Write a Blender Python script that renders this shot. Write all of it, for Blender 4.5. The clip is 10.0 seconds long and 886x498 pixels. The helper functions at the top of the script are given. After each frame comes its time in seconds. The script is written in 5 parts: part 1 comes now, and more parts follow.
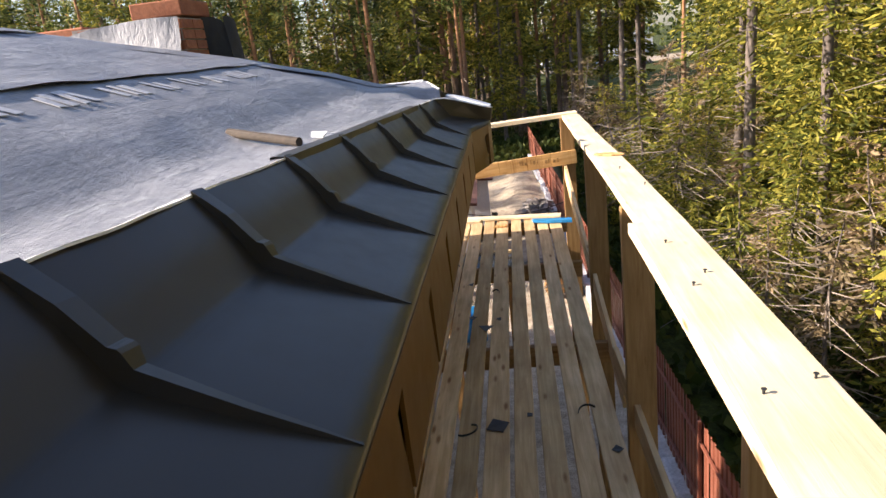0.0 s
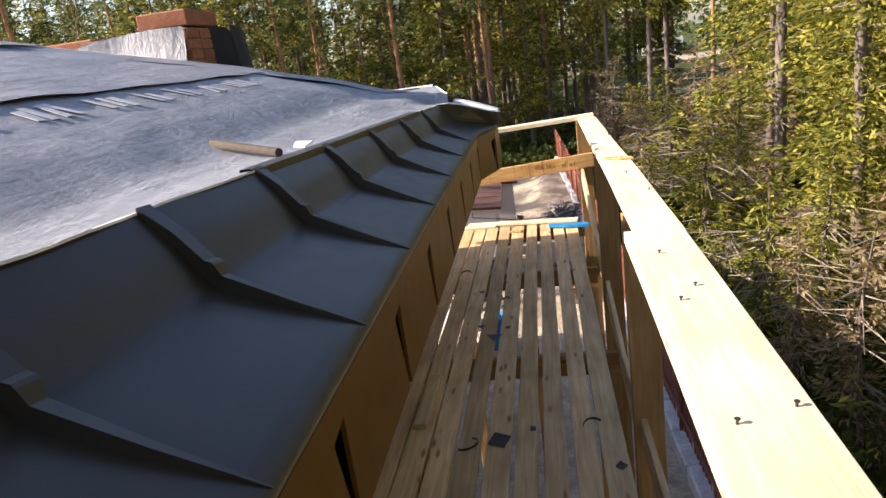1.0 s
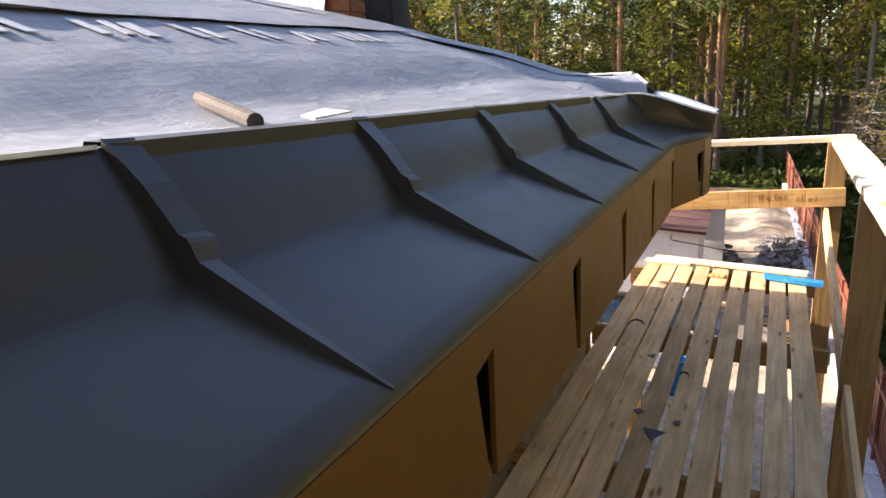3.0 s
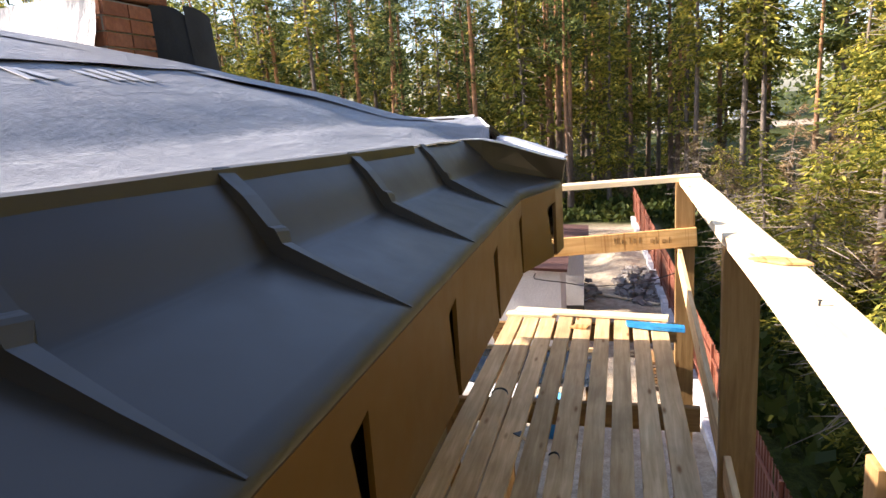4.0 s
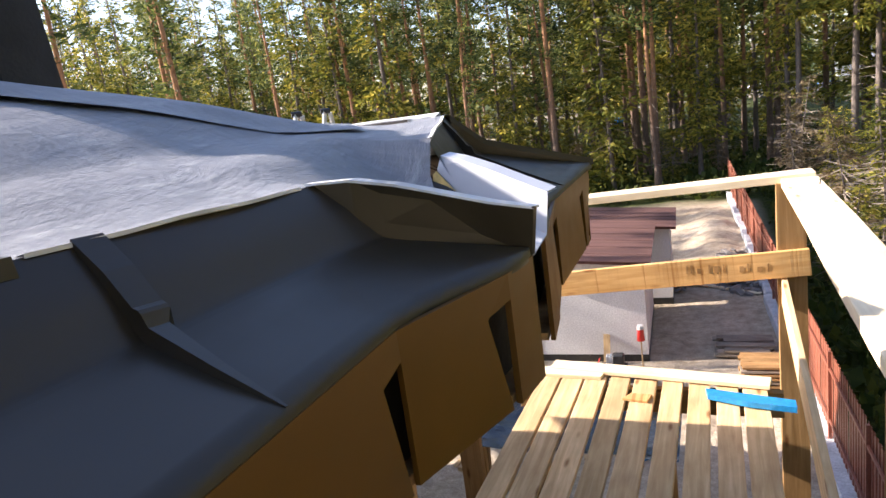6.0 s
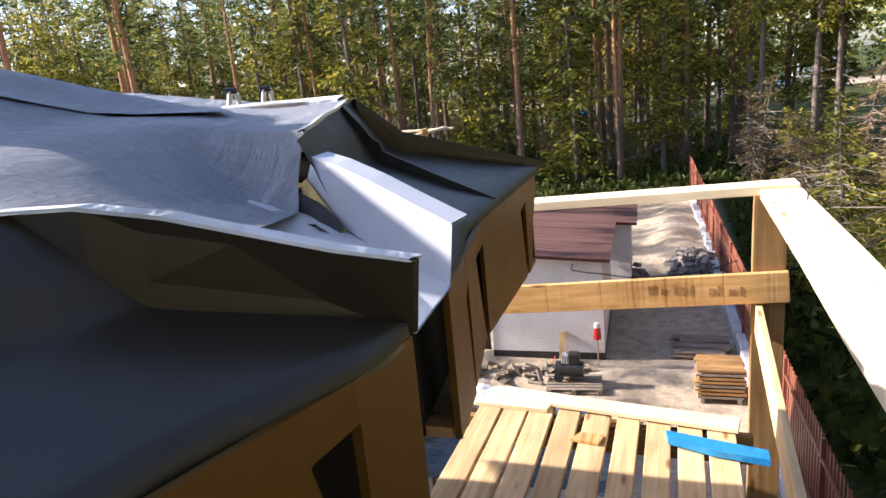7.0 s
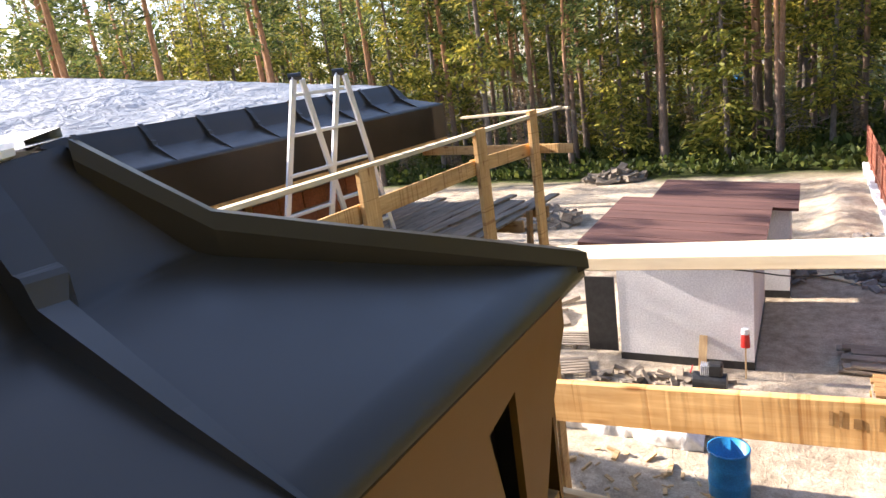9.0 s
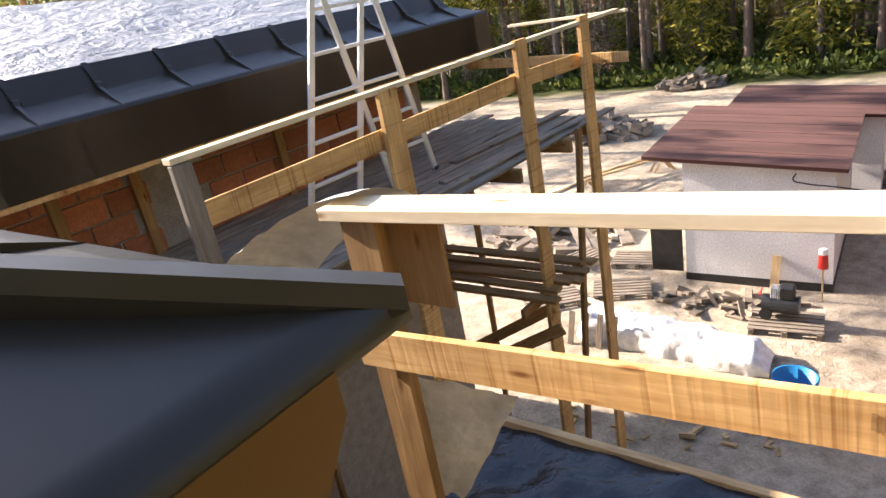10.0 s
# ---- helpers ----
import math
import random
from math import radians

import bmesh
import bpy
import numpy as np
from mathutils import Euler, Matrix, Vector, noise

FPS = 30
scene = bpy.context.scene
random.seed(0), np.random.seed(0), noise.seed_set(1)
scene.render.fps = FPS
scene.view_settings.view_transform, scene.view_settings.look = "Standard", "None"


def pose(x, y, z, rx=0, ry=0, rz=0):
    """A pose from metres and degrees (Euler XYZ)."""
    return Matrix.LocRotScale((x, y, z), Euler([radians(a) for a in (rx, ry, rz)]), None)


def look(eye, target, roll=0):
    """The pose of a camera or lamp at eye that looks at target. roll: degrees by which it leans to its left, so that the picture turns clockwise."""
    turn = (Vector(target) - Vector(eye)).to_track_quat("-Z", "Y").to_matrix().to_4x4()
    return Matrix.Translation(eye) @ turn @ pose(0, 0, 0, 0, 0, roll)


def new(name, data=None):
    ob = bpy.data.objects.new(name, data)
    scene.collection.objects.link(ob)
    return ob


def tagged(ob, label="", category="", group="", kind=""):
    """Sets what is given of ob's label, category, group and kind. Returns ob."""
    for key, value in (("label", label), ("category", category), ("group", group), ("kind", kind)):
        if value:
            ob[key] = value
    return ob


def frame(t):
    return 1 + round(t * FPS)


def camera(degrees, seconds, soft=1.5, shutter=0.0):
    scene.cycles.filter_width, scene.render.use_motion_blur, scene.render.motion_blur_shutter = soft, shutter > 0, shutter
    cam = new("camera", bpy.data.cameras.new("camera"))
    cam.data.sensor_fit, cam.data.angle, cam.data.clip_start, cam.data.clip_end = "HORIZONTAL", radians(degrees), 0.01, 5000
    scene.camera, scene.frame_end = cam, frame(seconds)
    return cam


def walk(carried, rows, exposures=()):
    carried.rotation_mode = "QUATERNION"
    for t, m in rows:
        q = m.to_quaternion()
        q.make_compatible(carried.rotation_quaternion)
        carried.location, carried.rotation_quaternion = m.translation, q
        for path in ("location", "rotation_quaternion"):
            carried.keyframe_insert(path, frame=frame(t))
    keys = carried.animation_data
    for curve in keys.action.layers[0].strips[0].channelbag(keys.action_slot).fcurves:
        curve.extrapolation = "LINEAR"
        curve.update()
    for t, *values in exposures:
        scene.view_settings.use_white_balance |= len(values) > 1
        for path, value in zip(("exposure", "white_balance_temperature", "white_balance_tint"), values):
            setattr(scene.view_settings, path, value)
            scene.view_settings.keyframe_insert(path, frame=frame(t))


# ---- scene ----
cam = camera(67.5, 10.0)
PATH = [
    (0, (-0.145, 0.784, 6.715), (-0.372, 2.684, 6.134), -6.8),
    (0.5, (-0.029, 0.794, 6.724), (-0.289, 2.695, 6.162), -7.8),
    (1, (0.004, 0.886, 6.701), (-0.31, 2.78, 6.14), -8.0),
    (1.5, (-0.04, 1.206, 6.66), (-0.273, 3.13, 6.168), -4.4),
    (2, (-0.056, 1.424, 6.643), (-0.235, 3.349, 6.131), -3.5),
    (2.5, (-0.051, 1.741, 6.568), (-0.487, 3.632, 6.086), -2.0),
    (3, (-0.024, 2.112, 6.523), (-0.883, 3.843, 6.006), -3.0),
    (3.2, (-0.033, 2.247, 6.504), (-0.843, 4.005, 6.002), -4.3),
    (4.3, (-0.054, 2.992, 6.502), (-0.515, 4.898, 6.107), -3.2),
    (4.5, (-0.012, 3.17, 6.517), (-0.563, 5.051, 6.119), -3.7),
    (5, (0.038, 3.535, 6.521), (-0.558, 5.394, 6.086), -6.4),
    (5.2, (0.037, 3.673, 6.531), (-0.447, 5.555, 6.059), -2.9),
    (6.3, (0.103, 4.508, 6.499), (-0.719, 6.275, 6.048), -9.2),
    (6.5, (0.099, 4.625, 6.505), (-0.717, 6.384, 6.015), -9.0),
    (7, (0.052, 4.901, 6.473), (-0.6, 6.727, 5.981), -5.5),
    (7.5, (-0.018, 5.193, 6.497), (-0.472, 7.068, 5.971), -6.5),
    (8, (0.016, 5.569, 6.478), (-0.687, 7.373, 5.977), -6.5),
    (8.5, (0.015, 5.91, 6.478), (-0.871, 7.611, 5.91), -8.6),
    (9, (-0.048, 6.235, 6.465), (-1.071, 7.873, 5.942), -8.0),
    (9.5, (-0.029, 6.463, 6.463), (-1.06, 8.044, 5.803), -8.3),
    (10, (0.018, 6.73, 6.424), (-1.167, 8.164, 5.69), -11.0),
]
EXPOSURE = [(0, 1.48, 6400, 20), (1.5, 1.6, 6400, 20), (3, 1.92, 6350, 20), (5, 1.88, 6350, 20), (6.5, 1.75, 6000, 20), (7.5, 1.5, 5950, 20), (8, 1.35, 6250, 20), (8.5, 1.8, 6250, 20), (9, 2.1, 6150, 20), (9.5, 2.12, 6200, 20), (10, 2.0, 6350, 20)]
walk(cam, [(t, look(eye, target, roll)) for t, eye, target, roll in PATH], EXPOSURE)

# ---- light ----
SUN_EL, SUN_AZ = 26.5, 6.5   # the light travels to +x, turned by SUN_AZ towards +y
world = bpy.data.worlds.new("world")
scene.world = world
world.use_nodes = True
wn = world.node_tree
sky = wn.nodes.new("ShaderNodeTexSky")
sky.sky_type = "NISHITA"
sky.sun_disc = False
sky.sun_elevation = radians(SUN_EL)
sky.sun_rotation = radians(270 - SUN_AZ)
sky.dust_density = 1.2
wn.nodes["Background"].inputs["Strength"].default_value = 0.10
wn.links.new(sky.outputs[0], wn.nodes["Background"].inputs["Color"])
sun_data = bpy.data.lights.new("sun", "SUN")
sun_data.energy, sun_data.angle, sun_data.color = 5.0, radians(0.6), (1.0, 0.89, 0.72)
sun = new("sun", sun_data)
sun.matrix_basis = look((-60, -7, 32), (-60 + 10 * math.cos(radians(SUN_AZ)), -7 + 10 * math.sin(radians(SUN_AZ)), 32 - 10 * math.tan(radians(SUN_EL))))

# ---- materials ----
def nodes_of(name):
    m = bpy.data.materials.new(name)
    m.use_nodes = True
    t = m.node_tree
    return m, t, t.nodes["Principled BSDF"]

def node(t, kind, **sets):
    n = t.nodes.new(kind)
    for k, v in sets.items():
        n.inputs[k.replace("_", " ")].default_value = v
    return n

def ramp(t, fac, stops):
    n = t.nodes.new("ShaderNodeValToRGB")
    e = n.color_ramp.elements
    e[0].position, e[0].color = stops[0][0], (*stops[0][1], 1)
    e[1].position, e[1].color = stops[-1][0], (*stops[-1][1], 1)
    for p, c in stops[1:-1]:
        q = e.new(p)
        q.color = (*c, 1)
    t.links.new(fac, n.inputs["Fac"])
    return n.outputs["Color"]

def mix(t, kind, fac, a, b):
    n = t.nodes.new("ShaderNodeMix")
    n.data_type, n.blend_type = "RGBA", kind
    for slot, v in ((0, fac), (6, a), (7, b)):
        if isinstance(v, (int, float)):
            n.inputs[slot].default_value = v
        elif isinstance(v, tuple):
            n.inputs[slot].default_value = (*v, 1)
        else:
            t.links.new(v, n.inputs[slot])
    return n.outputs[2]

def coords(t, scale=(1, 1, 1), shift=False):
    c = t.nodes.new("ShaderNodeTexCoord")
    out = c.outputs["Object"]
    if shift:
        info = t.nodes.new("ShaderNodeObjectInfo")
        add = t.nodes.new("ShaderNodeVectorMath")
        add.operation = "MULTIPLY_ADD"
        comb = t.nodes.new("ShaderNodeCombineXYZ")
        for i in range(3):
            t.links.new(info.outputs["Random"], comb.inputs[i])
        t.links.new(comb.outputs[0], add.inputs[0])
        add.inputs[1].default_value = (37.0, 11.0, 5.0)
        t.links.new(out, add.inputs[2])
        out = add.outputs[0]
    m = node(t, "ShaderNodeMapping", Scale=scale)
    t.links.new(out, m.inputs["Vector"])
    return m.outputs[0]

def noise_tex(t, vec, scale, detail=4.0, rough=0.55, distort=0.0):
    n = node(t, "ShaderNodeTexNoise", Scale=scale, Detail=detail, Roughness=rough, Distortion=distort)
    t.links.new(vec, n.inputs["Vector"])
    return n.outputs["Fac"]

def bump(t, bsdf, height, strength, distance):
    b = node(t, "ShaderNodeBump", Strength=strength, Distance=distance)
    t.links.new(height, b.inputs["Height"])
    t.links.new(b.outputs[0], bsdf.inputs["Normal"])

def mottled(name, stops, scale, rough=0.8, fine=40.0, bump_by=0.3, bump_size=0.01, metal=0.0, stretch=(1, 1, 1), vary=0.0, spec=0.5, specks=1.0):
    """A surface with two scales of variation and a fine relief."""
    m, t, b = nodes_of(name)
    v = coords(t, stretch)
    big = noise_tex(t, v, scale, 5)
    small = noise_tex(t, v, fine, 4)
    col = ramp(t, big, stops)
    shade = ramp(t, small, [(0.25, (0.72, 0.72, 0.72)), (0.75, (1.2, 1.2, 1.2))])
    col = mix(t, "MULTIPLY", specks, col, shade)
    if vary:
        info = t.nodes.new("ShaderNodeObjectInfo")
        r = ramp(t, info.outputs["Random"], [(0.0, (1 - vary,) * 3), (1.0, (1 + vary,) * 3)])
        col = mix(t, "MULTIPLY", 1.0, col, r)
    t.links.new(col, b.inputs["Base Color"])
    b.inputs["Metallic"].default_value = metal
    b.inputs["Specular IOR Level"].default_value = spec
    rr = node(t, "ShaderNodeMapRange", To_Min=max(rough - 0.1, 0.05), To_Max=min(rough + 0.1, 1.0))
    t.links.new(small, rr.inputs["Value"])
    t.links.new(rr.outputs[0], b.inputs["Roughness"])
    bump(t, b, small, bump_by, bump_size)
    return m

def wood(name, dark, light, saw=0.0, vary=0.22, rough=0.75):
    """Sawn softwood with grain along local x, knots and, by saw, cross-cut marks."""
    m, t, b = nodes_of(name)
    v = coords(t, (1.1, 16, 16), True)
    grain = noise_tex(t, v, 2.2, 6, 0.6, 0.6)
    col = ramp(t, grain, [(0.3, dark), (0.52, tuple((a + c) / 2 for a, c in zip(dark, light))), (0.7, light)])
    k = coords(t, (3.2, 11, 11), True)
    vor = node(t, "ShaderNodeTexVoronoi", Scale=1.0)
    t.links.new(k, vor.inputs["Vector"])
    knot = ramp(t, vor.outputs["Distance"], [(0.06, (0.36, 0.2, 0.1)), (0.17, (1, 1, 1))])
    col = mix(t, "MULTIPLY", 0.85, col, knot)
    stain = noise_tex(t, coords(t, (1.3, 2.5, 2.5), True), 1.6, 5)
    col = mix(t, "MULTIPLY", 1.0, col, ramp(t, stain, [(0.3, (0.72, 0.68, 0.64)), (0.62, (1.08, 1.06, 1.04))]))
    info = t.nodes.new("ShaderNodeObjectInfo")
    col = mix(t, "MULTIPLY", 1.0, col, ramp(t, info.outputs["Random"], [(0.0, (1 - vary, 1 - vary, 1 - 1.2 * vary)), (1.0, (1 + vary, 1 + vary, 1 + vary))]))
    height = grain
    if saw:
        w = node(t, "ShaderNodeTexNoise", Scale=1.0, Detail=2.0)
        t.links.new(coords(t, (46, 0.8, 0.8), True), w.inputs["Vector"])
        lines = ramp(t, w.outputs["Fac"], [(0.33, (0.62, 0.5, 0.4)), (0.42, (1, 1, 1))])
        col = mix(t, "MULTIPLY", saw, col, lines)
        height = w.outputs["Fac"]
    t.links.new(col, b.inputs["Base Color"])
    b.inputs["Roughness"].default_value = rough
    b.inputs["Specular IOR Level"].default_value = 0.25
    bump(t, b, height, 0.35, 0.004)
    return m

WOOD = wood("sawn_pine", (0.48, 0.325, 0.165), (0.72, 0.55, 0.325))
WOOD_FRESH = wood("fresh_pine", (0.53, 0.305, 0.105), (0.73, 0.49, 0.225), saw=0.8, vary=0.08)
WOOD_RAIL = wood("planed_pine", (0.68, 0.56, 0.36), (0.80, 0.71, 0.52), vary=0.06)
# darker, browner pine for posts, bearers, soffit and stored planks
WOOD_POST = wood("dark_brown_pine", (0.24, 0.135, 0.05), (0.40, 0.25, 0.11), vary=0.15)
WOOD_OLD = wood("weathered_timber", (0.17, 0.14, 0.11), (0.33, 0.29, 0.24), vary=0.2, rough=0.85)
STEEL = mottled("coated_steel", [(0.3, (0.026, 0.0195, 0.011)), (0.7, (0.033, 0.025, 0.015))], 2.5, 0.34, 14, 0.02, 0.001, specks=0.25, spec=0.48)
# brown steel; warm bounce from trees and deck is put into its orange
FASCIA = mottled("bounce_lit_brown_steel", [(0.3, (0.102, 0.045, 0.005)), (0.7, (0.124, 0.057, 0.008))], 2.0, 0.45, 14, 0.02, 0.001, specks=0.3, spec=0.28)
# same steel on the wing, its shade put into the darker colour
FASCIA_SHADED = mottled("shaded_brown_steel", [(0.3, (0.050, 0.034, 0.020)), (0.7, (0.064, 0.044, 0.027))], 2.0, 0.5, 14, 0.02, 0.001, specks=0.3)
PALE_STEEL = mottled("galvanised_sheet", [(0.3, (0.46, 0.48, 0.51)), (0.7, (0.55, 0.57, 0.60))], 3.0, 0.42, 18, 0.03, 0.001, metal=0.2, specks=0.2)
DARK = mottled("dart_shade_black", [(0.3, (0.012, 0.01, 0.008)), (0.7, (0.02, 0.016, 0.012))], 4, 0.9)
FLAP = mottled("black_bitumen", [(0.3, (0.016, 0.015, 0.014)), (0.7, (0.03, 0.028, 0.026))], 5, 0.75, 60, 0.4, 0.005)
FOAM = mottled("yellow_insulation", [(0.3, (0.55, 0.38, 0.12)), (0.7, (0.7, 0.52, 0.2))], 12, 0.9, 60, 0.6, 0.01)
WHITE_FILM = mottled("white_film", [(0.3, (0.66, 0.66, 0.66)), (0.7, (0.82, 0.82, 0.8))], 2.0, 0.5, 9, 0.5, 0.04)
BLACK_FILM = mottled("black_film", [(0.3, (0.012, 0.014, 0.018)), (0.7, (0.03, 0.032, 0.036))], 1.5, 0.22, 6, 0.7, 0.04)
BEIGE = mottled("beige_membrane", [(0.3, (0.40, 0.36, 0.30)), (0.7, (0.55, 0.50, 0.43))], 5, 0.7, 14, 0.5, 0.02)
PLASTER = mottled("white_render", [(0.3, (0.66, 0.66, 0.66)), (0.7, (0.8, 0.8, 0.79))], 1.2, 0.85, 30, 0.2, 0.006)
SHINGLE = mottled("brown_roll_roofing", [(0.35, (0.085, 0.034, 0.026)), (0.65, (0.14, 0.062, 0.048))], 1.4, 0.9, 60, 0.4, 0.008, stretch=(0.25, 2.4, 1))
BRICK = mottled("red_brick", [(0.3, (0.30, 0.10, 0.045)), (0.7, (0.44, 0.17, 0.08))], 6, 0.9, 50, 0.5, 0.006, vary=0.25)
MORTAR = mottled("mortar", [(0.3, (0.26, 0.23, 0.2)), (0.7, (0.38, 0.35, 0.3))], 8, 0.95, 60, 0.4, 0.006)
FENCE = mottled("brown_profiled_sheet", [(0.3, (0.20, 0.068, 0.04)), (0.7, (0.26, 0.095, 0.058))], 1.5, 0.45, 40, 0.06, 0.002, vary=0.08)
CONCRETE = mottled("grey_concrete", [(0.3, (0.42, 0.43, 0.45)), (0.7, (0.62, 0.63, 0.65))], 3, 0.85, 25, 0.5, 0.02)
BLUE = mottled("blue_plastic", [(0.3, (0.01, 0.17, 0.42)), (0.7, (0.02, 0.24, 0.52))], 3, 0.4, 40, 0.1, 0.004)
RED = mottled("red_plastic", [(0.3, (0.5, 0.02, 0.015)), (0.7, (0.62, 0.04, 0.03))], 3, 0.4, 40, 0.1, 0.004)
ALU = mottled("aluminium", [(0.3, (0.66, 0.66, 0.66)), (0.7, (0.78, 0.78, 0.77))], 6, 0.4, 60, 0.05, 0.001, metal=0.3, specks=0.3)
BLACK = mottled("black_machine_paint", [(0.3, (0.012, 0.012, 0.012)), (0.7, (0.03, 0.03, 0.03))], 8, 0.45, 50, 0.1, 0.002)
RUBBLE = mottled("rubble", [(0.3, (0.10, 0.09, 0.08)), (0.7, (0.26, 0.24, 0.22))], 3, 0.95, 30, 0.5, 0.02, vary=0.3)
PAINT = mottled("white_print", [(0.3, (0.42, 0.44, 0.47)), (0.7, (0.55, 0.56, 0.58))], 14, 0.7, 60, 0.1, 0.002)
CAR_WHITE = mottled("white_car_paint", [(0.3, (0.7, 0.7, 0.7)), (0.7, (0.8, 0.8, 0.8))], 1, 0.3, 10, 0.02, 0.001)
GLASS_DARK = mottled("dark_glass", [(0.3, (0.02, 0.022, 0.025)), (0.7, (0.03, 0.033, 0.036))], 1, 0.1, 10, 0.0, 0.001)

def membrane_material():
    m, t, b = nodes_of("roof_underlay")
    v = coords(t)
    fibre = noise_tex(t, coords(t, (9, 55, 9)), 1.0, 5, 0.65)
    cloud = noise_tex(t, v, 1.3, 6, 0.6)
    scuff = noise_tex(t, coords(t, (7, 2.0, 1)), 2.2, 9, 0.72)
    col = ramp(t, cloud, [(0.3, (0.185, 0.195, 0.215)), (0.7, (0.27, 0.28, 0.30))])
    col = mix(t, "MULTIPLY", 0.7, col, ramp(t, fibre, [(0.3, (0.75, 0.75, 0.75)), (0.7, (1.15, 1.15, 1.15))]))
    col = mix(t, "MIX", ramp(t, scuff, [(0.56, (0, 0, 0)), (0.72, (0.7, 0.7, 0.7))]), col, (0.46, 0.47, 0.48))
    t.links.new(col, b.inputs["Base Color"])
    b.inputs["Roughness"].default_value = 0.5
    wr = noise_tex(t, coords(t, (1.6, 1.1, 1)), 2.2, 4, 0.5)
    hgt = mix(t, "MIX", 0.28, wr, scuff)
    bump(t, b, hgt, 0.8, 0.09)
    return m
MEMBRANE = membrane_material()

def foil_material():
    m, t, b = nodes_of("grey_foil_underlay")
    wr = noise_tex(t, coords(t, (1.2, 0.9, 1)), 1.6, 5, 0.55, 1.2)
    fine = noise_tex(t, coords(t, (1, 1, 1)), 9, 5, 0.6, 0.5)
    col = ramp(t, fine, [(0.3, (0.20, 0.21, 0.22)), (0.62, (0.34, 0.35, 0.36)), (0.75, (0.6, 0.6, 0.6))])
    t.links.new(col, b.inputs["Base Color"])
    b.inputs["Roughness"].default_value = 0.38
    bump(t, b, mix(t, "MIX", 0.3, wr, fine), 0.9, 0.22)
    return m
FOIL = foil_material()

def ground_material():
    m, t, b = nodes_of("yard_sand_and_forest_floor")
    v = coords(t)
    sep = t.nodes.new("ShaderNodeSeparateXYZ")
    t.links.new(v, sep.inputs[0])
    n1 = noise_tex(t, v, 0.5, 6, 0.6)
    n2 = noise_tex(t, v, 4.0, 6, 0.65)
    n3 = noise_tex(t, v, 26.0, 5, 0.7)
    sand = ramp(t, n1, [(0.25, (0.33, 0.27, 0.195)), (0.5, (0.47, 0.40, 0.30)), (0.75, (0.56, 0.49, 0.38))])
    sand = mix(t, "MULTIPLY", 0.8, sand, ramp(t, n2, [(0.3, (0.62, 0.6, 0.58)), (0.6, (1.1, 1.1, 1.1))]))
    sand = mix(t, "MULTIPLY", 0.8, sand, ramp(t, n3, [(0.3, (0.65, 0.62, 0.6)), (0.65, (1.15, 1.15, 1.15))]))
    floor = ramp(t, n2, [(0.3, (0.025, 0.028, 0.010)), (0.5, (0.05, 0.062, 0.015)), (0.65, (0.085, 0.10, 0.022)), (0.8, (0.10, 0.075, 0.04))])
    floor = mix(t, "MULTIPLY", 0.8, floor, ramp(t, n3, [(0.3, (0.5, 0.5, 0.5)), (0.7, (1.4, 1.4, 1.4))]))
    # yard: x < 2 and y < 38 with a wavering edge; a clearing far off
    def edge(out, at, width, wob):
        a = t.nodes.new("ShaderNodeMath")
        a.operation = "MULTIPLY_ADD"
        t.links.new(n1, a.inputs[0])
        a.inputs[1].default_value = wob
        t.links.new(out, a.inputs[2])
        r = node(t, "ShaderNodeMapRange", From_Min=at, From_Max=at + width, To_Min=1.0, To_Max=0.0)
        t.links.new(a.outputs[0], r.inputs["Value"])
        return r.outputs[0]
    def times(p, q):
        n = t.nodes.new("ShaderNodeMath")
        n.operation = "MULTIPLY"
        t.links.new(p, n.inputs[0])
        t.links.new(q, n.inputs[1])
        return n.outputs[0]
    yard = times(edge(sep.outputs[0], 1.9, 0.6, 0.4), edge(sep.outputs[1], 38.6, 1.5, 3.0))
    inv = node(t, "ShaderNodeMapRange", From_Min=124.0, From_Max=128.0)
    t.links.new(sep.outputs[1], inv.inputs["Value"])
    far = times(inv.outputs[0], edge(sep.outputs[1], 146.0, 6.0, 6.0))
    mx = t.nodes.new("ShaderNodeMath")
    mx.operation = "MAXIMUM"
    t.links.new(yard, mx.inputs[0])
    t.links.new(far, mx.inputs[1])
    col = mix(t, "MIX", mx.outputs[0], floor, sand)
    t.links.new(col, b.inputs["Base Color"])
    b.inputs["Roughness"].default_value = 0.95
    b.inputs["Specular IOR Level"].default_value = 0.15
    bump(t, b, mix(t, "MIX", 0.35, n2, n3), 0.8, 0.12)
    return m
GROUND = ground_material()

def leaf_material(name, stops):
    m, t, b = nodes_of(name)
    geo = t.nodes.new("ShaderNodeNewGeometry")
    info = t.nodes.new("ShaderNodeObjectInfo")
    col = ramp(t, geo.outputs["Random Per Island"], stops)
    col = mix(t, "MULTIPLY", 1.0, col, ramp(t, info.outputs["Random"], [(0.0, (0.7, 0.75, 0.7)), (1.0, (1.25, 1.2, 1.1))]))
    t.links.new(col, b.inputs["Base Color"])
    b.inputs["Roughness"].default_value = 0.6
    b.inputs["Specular IOR Level"].default_value = 0.2
    tr = t.nodes.new("ShaderNodeBsdfTranslucent")
    t.links.new(col, tr.inputs["Color"])
    ms = t.nodes.new("ShaderNodeMixShader")
    ms.inputs[0].default_value = 0.38
    t.links.new(b.outputs[0], ms.inputs[1])
    t.links.new(tr.outputs[0], ms.inputs[2])
    t.links.new(ms.outputs[0], t.nodes["Material Output"].inputs["Surface"])
    return m
